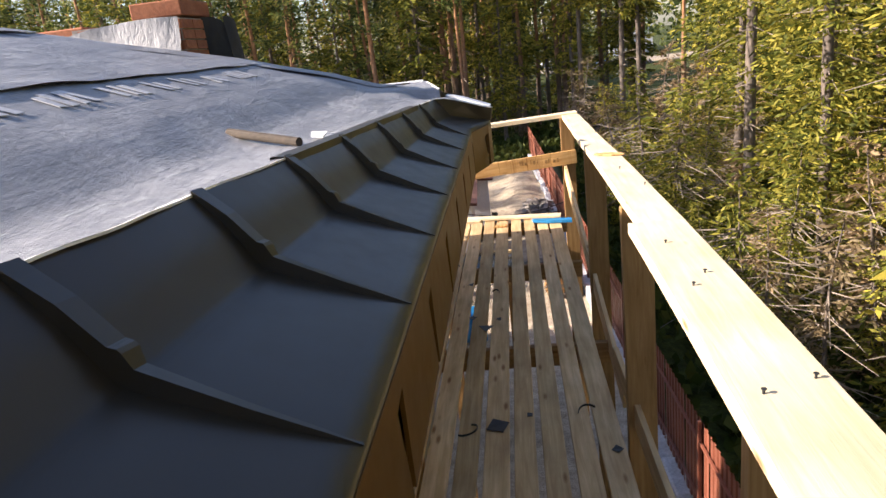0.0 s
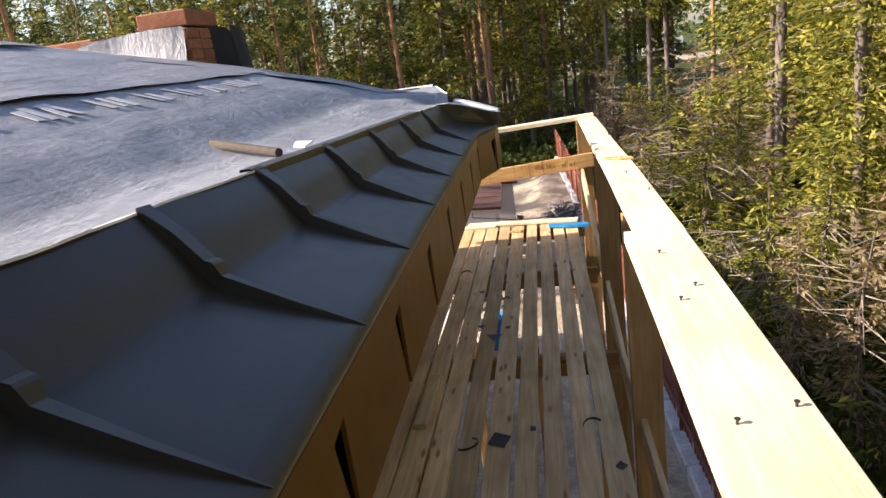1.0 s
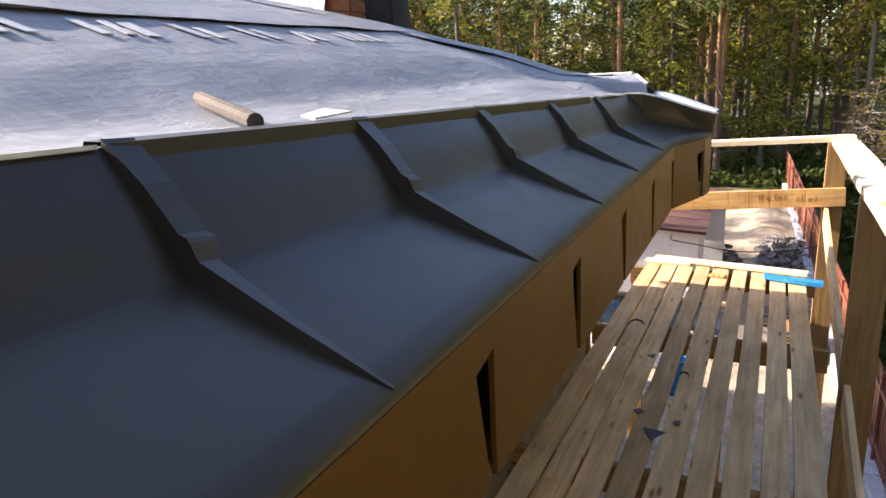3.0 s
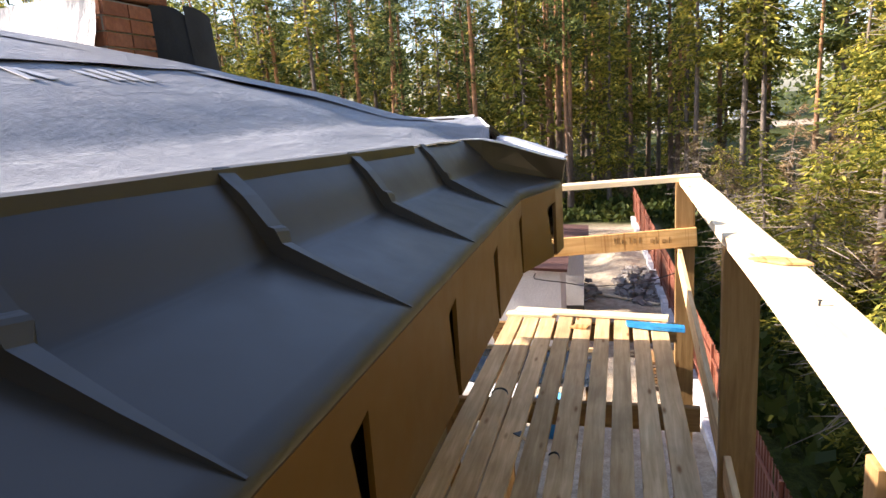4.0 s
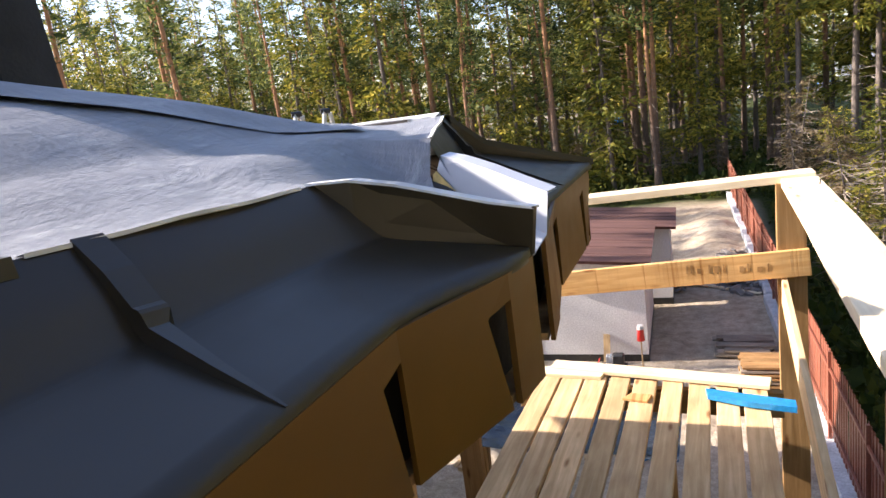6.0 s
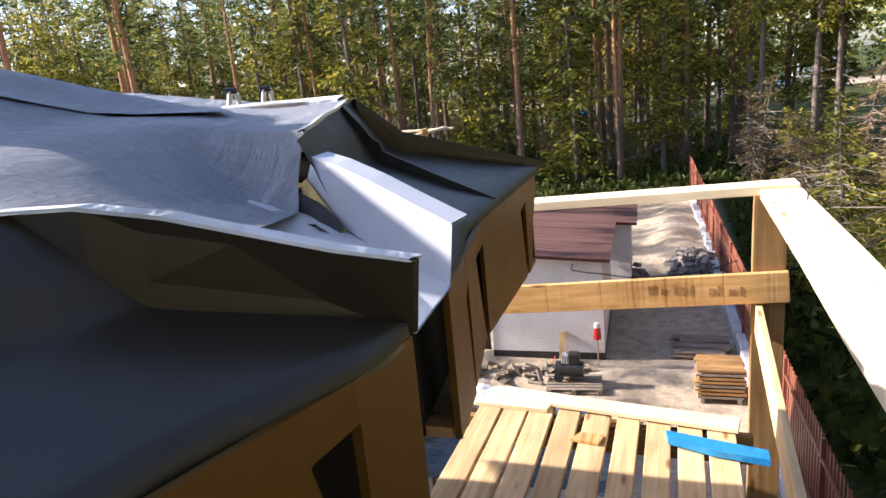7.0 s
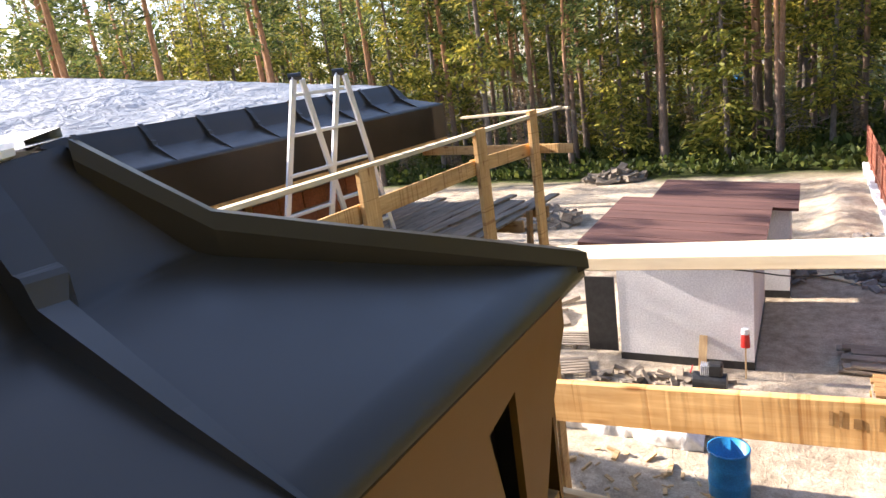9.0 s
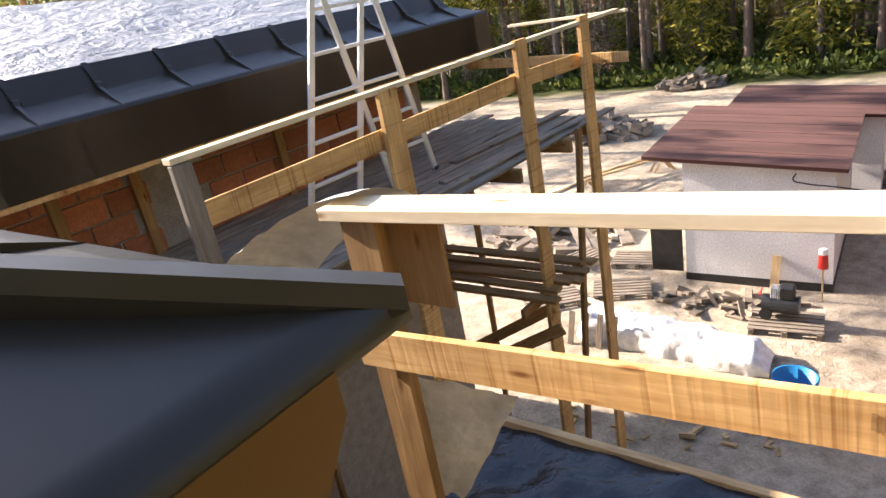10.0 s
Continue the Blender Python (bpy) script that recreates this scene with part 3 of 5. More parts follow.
add_ribbon(bm, [Vector((lip(y)[0] - 0.045, y, lip(y)[1] - 0.01 + hem(y, 6))) for y in ys], [Vector((lip(y)[0] + 0.004 + hem(y, 7), y, lip(y)[1] + 0.006 + hem(y, 8))) for y in ys], 0.008)
part("torn_edge", bm, WHITE_FILM, house, "white torn edge of roofing film")

# the open joint: upstand end, bare sheet tray and pale cheek
joint = [(-0.256, 5.648, 6.258), (-0.335, 5.600, 6.284), (-0.42, 5.552, 6.318), (-0.50, 5.507, 6.350), (-0.577, 5.462, 6.372), (-0.655, 5.425, 6.376)]
foot = [(-0.655, 5.425, 6.30), (-0.577, 5.462, 6.26), (-0.50, 5.510, 6.205), (-0.40, 5.580, 6.172), (-0.276, 5.667, 6.150)]
bm = bmesh.new()
add_prism(bm, joint + foot, Vector((0.005, 0.008, 0)))
part("end_upstand", bm, STEEL, house)
bm = bmesh.new()
add_ribbon(bm, [Vector(p) + Vector((-0.003, -0.005, 0.003)) for p in joint], [Vector(p) + Vector((0.009, 0.016, 0.003)) for p in joint], 0.005)
part("upstand_hem", bm, WHITE_FILM, house, "pale torn hem")
bm = bmesh.new()
add_ribbon(bm, [Vector(p) for p in ((-0.272, 5.672, 6.152), (-0.40, 5.592, 6.180), (-0.50, 5.520, 6.225), (-0.60, 5.47, 6.268), (-0.78, 5.36, 6.33))],
           [Vector(p) for p in ((-0.286, 5.868, 6.152), (-0.40, 5.925, 6.178), (-0.515, 5.985, 6.212), (-0.615, 6.04, 6.250), (-0.78, 6.10, 6.30))], 0.004)
part("joint_tray", bm, PALE_STEEL, house, "bare pale metal tray")
fold = [Vector(p) for p in ((-0.274, 5.866, 6.253), (-0.36, 5.910, 6.282), (-0.45, 5.958, 6.313), (-0.54, 6.008, 6.338), (-0.612, 6.052, 6.350))]
cheek_low = [Vector(p) for p in ((-0.286, 5.866, 6.152), (-0.37, 5.908, 6.172), (-0.45, 5.950, 6.196), (-0.533, 5.996, 6.224), (-0.628, 6.052, 6.312))]
bm = bmesh.new()
add_ribbon(bm, fold, cheek_low, 0.004)
part("pale_cheek", bm, PALE_STEEL, house, "unpainted pale metal cheek flashing")
bm = bmesh.new()
add_ribbon(bm, [p + Vector((0, -0.002, 0.002)) for p in fold], [p + Vector((0.014, 0.042, 0.006)) for p in fold], 0.005)
part("cheek_flange", bm, PALE_STEEL, house, "folded pale metal flange")
bm = bmesh.new()
add_prism(bm, [(-0.520, 5.984, 6.214), (-0.628, 6.048, 6.310), (-0.642, 6.052, 6.300), (-0.645, 6.048, 6.262), (-0.585, 6.010, 6.235)], Vector((0.001, -0.006, 0)))
part("insulation_edge", bm, FOAM, house, "yellow broken insulation")
def torn(a, b):
    p = Vector((-0.642, 6.046, 6.272)).lerp(Vector((-0.520, 5.976, 6.217)), a)
    q = Vector((-0.630, 5.985, 6.252)).lerp(Vector((-0.548, 5.935, 6.213)), a)
    r = p.lerp(q, b * (1 + 0.35 * noise.noise((a * 4, 1, 0))))
    return r + Vector((0, 0, 0.008 + 0.012 * math.sin(b * 5 + a * 3)))
sheet("torn_flap", house, FLAP, torn, 10, 6, "torn grey membrane flap")

# walls below the eaves
bm = bmesh.new()
add_span(bm, -9.0, -1.08, -3.0, 6.42, 0.0, 5.88)
part("wall", bm, MORTAR, house)

# printed marks on the underlay: plain bars
bm = None
for s, y0, y1 in ((0.86, -0.6, 5.0), (1.9, -1.0, 3.6)):
    y = y0
    while y < y1:
        for k in range(random.choice((2, 3, 4))):
            tilt = random.uniform(-0.03, 0.03)
            bm = bmesh.new()
            pts = []
            w, hgt = random.uniform(0.030, 0.05), random.uniform(0.11, 0.15)
            for a, b in ((0, 0), (w, 0), (w + tilt, hgt), (tilt, hgt)):
                ss, yy = s + b - 0.06, y + a
                x = LIP_X - ss
                lift = 0.006 if s < 1 else 0.02
                pts.append((x, yy, roof_h(ss) + lift + wrinkle(x, yy) * 1.0))
            add_prism(bm, pts, Vector((0, 0, 0.003)))
            part("printed_bar", bm, PAINT, house)
            y += 0.075
        y += 0.14

# chimney, half wrapped in underlay
chimney = thing("chimney", (-2.75, 5.75, 6.6), "red brick chimney half wrapped in roofing underlay", "chimney")
bm = bmesh.new()
add_span(bm, -3.20, -2.38, 5.56, 6.10, 6.35, 7.12)
part("core", bm, MORTAR, chimney)
for row in range(10):
    z = 6.40 + row * 0.072
    for k in range(4):
        bm = bmesh.new()
        x = -3.20 + k * 0.205 + (0.05 if row % 2 else 0.0)
        add_span(bm, x, min(x + 0.195, -2.38), 5.548, 5.56, z, z + 0.062)
        part("brick", bm, BRICK, chimney)
    for k in range(3):
        bm = bmesh.new()
        y = 5.56 + k * 0.18
        add_span(bm, -2.38, -2.368, y, y + 0.17, z, z + 0.062)
        part("brick", bm, BRICK, chimney)
for x0, x1, z in ((-2.74, -2.36, 7.135), (-3.55, -3.12, 7.03)):
    bm = bmesh.new()
    add_span(bm, x0, x1, 5.57, 6.05, z, z + 0.11, 0.008)
    part("cap_course", bm, BRICK, chimney)
def wrap(a, b):
    x = -4.2 + 1.82 * a
    z0 = roof_h(min(LIP_X - x, LIP_Y - 5.45)) - 0.01
    top = 7.12 - 0.28 * max(0, 0.62 - a) + 0.015 * math.sin(a * 9)
    return (x, 5.525 - 0.09 * (1 - b) ** 2 + 0.012 * noise.noise((a * 7, b * 4, 0)), z0 + (max(top, z0 + 0.02) - z0) * b)
sheet("wrap", chimney, MEMBRANE, wrap, 30, 8, "silvery underlay turned up the brickwork")
def flap(a, b):
    x = -2.375 + 0.12 * a
    y = 5.90 + 0.13 * a + 0.02 * noise.noise((a * 3, b * 3, 2))
    z0 = roof_h(min(LIP_X - x, LIP_Y - y)) - 0.02
    return (x + 0.05 * a * (1 - b), y, z0 + (7.13 - 0.05 * a ** 4 - z0) * b)
sheet("flap", chimney, FLAP, flap, 10, 8, "black membrane flap")
def flap_fold(a, b):
    x = -2.255 + 0.02 * math.sin(3 * a) + 0.05 * (1 - b)
    y = 6.02 + 0.24 * a
    z0 = roof_h(min(LIP_X - x, LIP_Y - y)) - 0.02
    return (x, y, z0 + (7.13 - 0.04 * a * a - z0) * b)
sheet("flap_fold", chimney, FLAP, flap_fold, 6, 8, "black membrane flap")

# stick and paper scrap on the roof
bm = bmesh.new()
add_rod(bm, (-1.222, 3.296, 6.490), (-0.885, 3.09, 6.450), 0.018, 0.017, 10)
stick = part("wooden_stick", bm, STICK, None)
tagged(stick, "round weathered wooden stick lying on the grey underlay", "stick")
bm = bmesh.new()
add_prism(bm, [(-0.88, 3.22, 6.448), (-0.83, 3.20, 6.444), (-0.85, 3.36, 6.446), (-0.91, 3.34, 6.454)], Vector((0, 0, 0.004)))
tagged(part("film_scrap", bm, WHITE_FILM, None), "white torn scrap of film on the roof", "scrap")

# ---- wing across the inner yard ----
wing = thing("house_wing", (-5.0, 11.0, 0.0), "brick house wing with foil-covered roof and dark metal eaves", "house")
WDIR, WOUT = Vector((0.05, 0.99875, 0)), Vector((0.99875, -0.05, 0))
wf = frame_of((-4.66, 11.16, 6.02), WDIR, WOUT)
W0, W1 = -3.6, 2.74
WRIBS = [2.21 - 0.587 * k for k in range(10)]
def wing_taper(u):
    return 1.0, 1.16
eave_section(wing, wf, W0, W1, WRIBS, [r + 0.25 for r in WRIBS], mitre1=1.0, fascia=FASCIA_SHADED, drop=0.43, taper=wing_taper)
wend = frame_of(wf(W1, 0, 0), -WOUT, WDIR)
eave_section(wing, wend, 0.0, 6.0, [0.62 + 0.56 * k for k in range(10)], [], mitre0=1.0, fascia=FASCIA_SHADED, drop=0.43, taper=wing_taper)
WPITCH = 0.23
def wing_slope(a, b):
    s = 2.9 * b ** 1.15
    u0, u1 = W0 + 0.3 * s, W1 - 0.45 - s
    u = u0 + (u1 - u0) * a
    h = 0.305 + WPITCH * s
    p = wf(u, -0.45 - s, h)
    p.z += 0.03 * noise.noise((p.x * 1.4, p.y * 1.1, 0)) + 0.014 * noise.noise((p.x * 4, p.y * 3, 2)) + 0.012 * abs(noise.noise((p.x * 2.2, p.y * 6, 5)))
    return p
sheet("foil_sheet", wing, FOIL, wing_slope, 130, 70)
def wing_end(a, b):
    s = 2.9 * b
    w0, w1 = 0.45 + s, 13.0 - s
    return wend(w0 + (w1 - w0) * a, -0.45 - s, 0.305 + WPITCH * s)
sheet("foil_sheet", wing, FOIL, wing_end, 10, 10)
bm = bmesh.new()
add_prism(bm, [wf(W0, -0.7, -6.02), wf(W1 - 0.7, -0.7, -6.02), wf(W1 - 0.7, -7, -6.02), wf(W0, -7, -6.02)], Vector((0, 0, 5.58)))
part("wall", bm, MORTAR, wing)
bm = bmesh.new()
add_prism(bm, [wf(W0, 0.0, -0.470), wf(W1, 0.0, -0.470), wf(W1, 0.0, -0.432), wf(W0, 0.0, -0.432)], wf(0, -0.04, 0) - wf(0, 0, 0))
part("eave_batten", bm, WOOD_FRESH, wing)

# ---- scaffold along the house ----
scaffold = thing("scaffold", (-0.2, 4.0, 0.0), "timber scaffold deck of sawn boards beside the eaves", "scaffold")
DECK = 4.8
for k in range(9):
    x = -0.855 + 0.140 * k
    w = random.uniform(0.104, 0.124)
    end = 8.02 + random.uniform(-0.04, 0.06)
    board("deck_board", (x - 0.085 + random.uniform(-.012, .012), -1.2, DECK - 0.014), (x + random.uniform(-.006, .006), end, DECK - 0.014 + random.uniform(-.003, .003)), w, 0.028, WOOD, scaffold, warp=0.006)
board("deck_board", (-1.03, -1.2, DECK + 0.012), (-1.0, 2.45, DECK + 0.016), 0.13, 0.028, WOOD, scaffold)
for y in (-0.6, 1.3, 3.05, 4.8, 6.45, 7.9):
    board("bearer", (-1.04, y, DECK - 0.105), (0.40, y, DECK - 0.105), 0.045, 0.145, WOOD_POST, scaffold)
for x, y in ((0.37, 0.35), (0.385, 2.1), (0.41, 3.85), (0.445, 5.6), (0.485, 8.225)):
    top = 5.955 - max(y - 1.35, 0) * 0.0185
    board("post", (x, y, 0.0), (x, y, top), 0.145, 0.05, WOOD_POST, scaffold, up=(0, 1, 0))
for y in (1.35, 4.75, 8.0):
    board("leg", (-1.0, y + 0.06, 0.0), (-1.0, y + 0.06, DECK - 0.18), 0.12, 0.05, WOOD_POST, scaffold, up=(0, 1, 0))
board("top_rail", (0.268, -0.9, 6.0), (0.398, 3.35, 5.948), 0.215, 0.045, WOOD_RAIL, scaffold, warp=0.008, label="sunlit planed top rail")
board("top_rail", (0.425, 3.30, 5.942), (0.530, 8.29, 5.828), 0.175, 0.045, WOOD_RAIL, scaffold, warp=0.008, label="sunlit planed top rail")
board("end_rail", (-1.72, 8.262, 5.757), (0.605, 8.285, 5.852), 0.15, 0.044, WOOD_RAIL, scaffold, label="planed cross rail")
board("brace_board", (-1.66, 8.182, 5.245), (0.570, 8.182, 5.395), 0.15, 0.03, WOOD_FRESH, scaffold, up=(0, 1, 0), label="fresh saw-marked cross board")
board("guard_board", (0.375, 0.2, 4.84), (0.385, 4.5, 4.80), 0.14, 0.03, WOOD, scaffold, up=(1, 0, 0))
board("guard_board", (0.385, 4.2, 4.70), (0.445, 8.30, 5.24), 0.15, 0.03, WOOD, scaffold, up=(1, 0, 0))
board("post", (-1.56, 8.235, 0.0), (-1.56, 8.235, 5.775), 0.16, 0.05, WOOD_POST, scaffold, up=(0, 1, 0))
loose = board("loose_plank", (-0.86, 8.06, DECK + 0.02), (0.34, 7.88, DECK + 0.02), 0.11, 0.025, WOOD_RAIL, None)
tagged(loose, "loose pale plank lying across the deck end", "plank")

for x, h, w in ((-0.06, 0.045, 0.010), (-0.035, 0.05, 0.008), (0.0, 0.03, 0.02), (0.06, 0.05, 0.010), (0.09, 0.04, 0.024), (0.135, 0.05, 0.009), (0.22, 0.035, 0.022), (0.26, 0.05, 0.009), (0.31, 0.03, 0.026), (0.36, 0.045, 0.008)):
    bm = bmesh.new()
    add_span(bm, x, x + w, 8.1650, 8.1664, 5.350, 5.350 + h)
    part("pencil_bar", bm, WOOD_POST, scaffold)

# ---- yard ----
# everything on the sand is set out on the yard's own axes, slightly turned to the house
YARD = Matrix.Translation((0, 6.3, 0)) @ pose(0, 0, 0, 0, 0, 2.1) @ Matrix.Scale(0.95, 4) @ Matrix.Translation((0, -6.3, 0))
def set_out(before):
    for ob in [o for o in scene.collection.objects if o.parent is None and o not in before]:
        ob.matrix_basis = YARD @ ob.matrix_basis
standing = set(scene.collection.objects)
def build_fence():
    fence = thing("sheet_fence", (2.3, 26.0, 0.0), "brown profiled metal fence on a concrete footing", "fence")
    y, x = 6.0, 2.22
    while y < 41:
        length = 1.1
        bm = bmesh.new()
        prof = []
        n = 7
        for k in range(n):
            a = y + length * k / n
            for f, d in ((0.0, 0.0), (0.42, 0.0), (0.5, 0.02), (0.92, 0.02)):
                prof.append((x + d + 0.004 * (y - 20), a + f * length / n))
        lo = [bm.verts.new((px, py, 0.32)) for px, py in prof]
        hi = [bm.verts.new((px, py, 1.85)) for px, py in prof]
        for k in range(len(prof) - 1):
            bm.faces.new((lo[k], lo[k + 1], hi[k + 1], hi[k]))
        ob = part("fence_sheet", bm, FENCE, fence)
        y += length
    for k in range(15):
        yy = 6.0 + 2.5 * k
        bm = bmesh.new()
        add_span(bm, x - 0.06 + 0.004 * (yy - 20), x - 0.005 + 0.004 * (yy - 20), yy - 0.03, yy + 0.03, 0.0, 1.88, 0.004)
        part("post", bm, FENCE, fence)
    for z in (0.6, 1.55):
        bm = bmesh.new()
        add_prism(bm, [(x - 0.05 - 0.056, 6.0, z), (x - 0.05 + 0.084, 41.0, z), (x - 0.05 + 0.084, 41.0, z + 0.04), (x - 0.05 - 0.056, 6.0, z + 0.04)], Vector((0.03, 0, 0)))
        part("rail", bm, FENCE, fence)
    y = 6.0
    while y < 41:
        bm = bmesh.new()
        w = random.uniform(0.16, 0.24)
        add_span(bm, x - w + 0.004 * (y - 20), x + 0.1 + 0.004 * (y - 20), y, y + 0.98, -0.05, random.uniform(0.28, 0.34), 0.03)
        part("footing_block", bm, CONCRETE, fence)
        y += 1.0
build_fence()

def shed(at, w, d, h, turn=0.0):
    """A plastered shed with a flat overhanging roof; at is its front right foot."""
    ob = thing("shed", Matrix.Translation(at) @ pose(0, 0, 0, 0, 0, turn), "white rendered shed with brown roofing on its flat roof", "shed")
    M = world_of(ob)
    def box(name, x0, x1, y0, y1, z0, z1, mat, bevel=0.0, label=""):
        bm = bmesh.new()
        add_span(bm, x0, x1, y0, y1, z0, z1, bevel)
        return place(name, to_mesh(name, bm, mat), ob, M, label)
    bm = bmesh.new()
    add_prism(bm, [(-w, 0, 0.18), (0, 0, 0.18), (0, 0, h - 0.10), (-w, 0, h + 0.10)], Vector((0, d, 0)))
    place("wall", to_mesh("wall", bm, PLASTER), ob, M)
    tilt = Matrix.Translation((-w / 2, 0, h)) @ pose(0, 0, 0, 0, 4.2, 0) @ Matrix.Translation((w / 2, 0, -h))
    box("plinth", -w - 0.01, 0.01, -0.01, d, -0.1, 0.18, BLACK)
    n = 6
    step = (d + 0.45) / n
    for k in range(n):
        bm = bmesh.new()
        add_box(bm, (w + 0.95, step + 0.06, 0.012), Matrix.Translation((-w / 2 - 0.28, -0.2 + step * (k + 0.5), h + 0.075 + 0.004 * k)) @ pose(0, 0, 0, -0.3, 0, 0))
        place("roofing_strip", to_mesh("roofing_strip", bm, SHINGLE), ob, M @ tilt)
    bm = bmesh.new()
    add_span(bm, -w - 0.75, 0.19, -0.2, d + 0.25, h, h + 0.065)
    place("roof_deck", to_mesh("roof_deck", bm, SHINGLE), ob, M @ tilt)
    return ob, box
front_shed, fbox = shed((-0.97, 19.85, 0), 2.70, 3.75, 2.58)
fbox("door", -3.42, -2.76, -0.02, 0.02, 0.2, 1.95, BLACK, 0.005, "dark door leaf standing open")
back_shed, bbox = shed((-0.42, 24.15, 0), 2.6, 2.3, 2.42)

set_out(standing)

# ---- scaffold of the wing ----
second = thing("scaffold", wf(0.5, 0.6, -6.02), "timber scaffold with handrail along the house wing", "scaffold")
WZ = -1.32
for k in range(14):
    v = -0.67 + 0.148 * k
    board("deck_board", wf(-2.3 + random.uniform(-0.1, 0.1), v, WZ - 0.014), wf(2.75 + 0.2 * k / 13 + random.uniform(-0.15, 0.25), v + random.uniform(-0.02, 0.02), WZ - 0.014), 0.125, 0.028, WOOD_OLD, second)
for k, (u, v) in enumerate(((0.3, 0.95), (0.9, 0.6), (-0.2, 1.1))):
    board("loose_deck_board", wf(u, v, WZ + 0.016), wf(u + 2.1, v + 0.25 - 0.1 * k, WZ + 0.016 + 0.004 * k), 0.12, 0.028, WOOD_OLD, second)
for u in (-2.2, -0.7, 0.9, 1.9, 2.6):
    board("bearer", wf(u, -0.68, WZ - 0.10), wf(u, 1.42, WZ - 0.10), 0.05, 0.14, WOOD_POST, second)
for u, w, top in ((-2.36, 0.13, -0.26), (-0.64, 0.20, -0.235), (1.21, 0.20, -0.20), (2.47, 0.19, -0.17)):
    board("post", wf(u - 0.06, 1.40, -6.02), wf(u, 1.385, top), w, 0.045, WOOD_FRESH if u > -1 else WOOD_OLD, second, up=WOUT)
board("handrail", wf(-2.42, 1.36, -0.235), wf(3.33, 1.36, -0.235), 0.085, 0.036, WOOD_RAIL, second, label="long pale handrail")
board("mid_rail", wf(-2.28, 1.335, -0.60), wf(1.27, 1.335, -0.585), 0.155, 0.025, WOOD_FRESH, second, up=WOUT)
board("mid_rail", wf(1.10, 1.308, -0.575), wf(2.60, 1.308, -0.63), 0.15, 0.025, WOOD_FRESH, second, up=WOUT)
board("cross_board", wf(2.56, -0.30, -0.585), wf(2.62, 1.80, -0.655), 0.11, 0.025, WOOD_FRESH, second, up=WDIR)
board("end_rail", wf(3.32, -0.1, -0.26), wf(3.32, 1.50, -0.25), 0.08, 0.032, WOOD_RAIL, second)
board("leg", wf(1.32, 1.46, -6.02), wf(2.05, 1.44, WZ + 0.05), 0.08, 0.05, WOOD_POST, second, up=WOUT)
board("leg", wf(2.6, -0.6, -6.02), wf(2.6, -0.6, WZ - 0.17), 0.08, 0.05, WOOD_POST, second, up=WDIR)
board("leg", wf(-0.7, -0.6, -6.02), wf(-0.7, -0.6, WZ - 0.17), 0.08, 0.05, WOOD_POST, second, up=WDIR)
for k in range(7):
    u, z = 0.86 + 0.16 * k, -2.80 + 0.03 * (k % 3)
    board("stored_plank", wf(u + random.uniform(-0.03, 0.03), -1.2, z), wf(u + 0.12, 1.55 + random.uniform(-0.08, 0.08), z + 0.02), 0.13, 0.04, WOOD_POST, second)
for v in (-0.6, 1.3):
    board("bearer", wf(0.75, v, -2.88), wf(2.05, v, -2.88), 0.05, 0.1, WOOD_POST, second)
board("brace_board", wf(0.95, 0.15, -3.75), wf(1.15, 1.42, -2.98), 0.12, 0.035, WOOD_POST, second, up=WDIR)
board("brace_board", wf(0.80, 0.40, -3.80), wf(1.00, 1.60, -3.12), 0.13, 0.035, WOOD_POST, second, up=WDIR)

def ladder():
    ob = thing("step_ladder", wf(0.0, 0.5, WZ), "aluminium folding step ladder standing on the scaffold", "ladder")
    fl, fr = wf(-0.96, 0.50, WZ), wf(-0.39, 0.52, WZ)
    tl, tr = wf(-0.34, 0.50, 0.545), wf(0.235, 0.50, 0.54)
    bl, br = wf(0.16, 0.46, WZ), wf(0.72, 0.52, WZ)
    for p, q in ((fl, tl), (fr, tr), (bl, tl + Vector((0.04, 0.05, -0.03))), (br, tr + Vector((0.04, 0.05, -0.03)))):
        board("stile", p, q, 0.06, 0.028, ALU, ob, up=WOUT, bevel=0.004)
    for a, b, c, d in ((fl, fr, tl, tr), (bl, br, tl, tr)):
        for k in range(1, 6):
            f = k / 5.45
            board("rung", a + (c - a) * f, b + (d - b) * f, 0.045, 0.03, ALU, ob, bevel=0.004)
    for p in (tl, tr):
        bm = bmesh.new()
        add_rod(bm, p + Vector((-0.04, -0.03, 0.0)), p + Vector((0.05, 0.04, 0.0)), 0.032, 0.032, 12)
        part("hinge", bm, BLACK, ob)
    for p in (fl, fr, bl, br):
        bm = bmesh.new()
        add_box(bm, (0.05, 0.07, 0.04), Matrix.Translation(p + Vector((0, 0, 0.02))), 0.01)
        part("rubber_foot", bm, BLACK, ob)
ladder()

# hollow clay blocks of the wing's wall, above the deck
bm0 = bmesh.new()
add_box(bm0, (0.36, 0.03, 0.20), Matrix(), 0.006)
block_mesh = to_mesh("clay_block", bm0, BRICK)
for row in range(5):
    for k in range(17):
        u = -3.5 + 0.375 * k + (0.19 if row % 2 else 0.0) + random.uniform(-0.004, 0.004)
        if -1.75 < u < -1.25 or u > W1 - 0.95:
            continue
        p = wf(u, -0.70 + 0.006 + random.uniform(0, 0.004), -0.575 - 0.215 * row)
        m = along(p - WDIR, p + WDIR)
        place("clay_block", block_mesh, wing, m)
for u in (-1.72, -1.28, -2.4, -0.2):
    board("window_jamb", wf(u, -0.66, -1.45), wf(u, -0.66, -0.475), 0.09, 0.05, WOOD_POST, wing, up=WOUT)

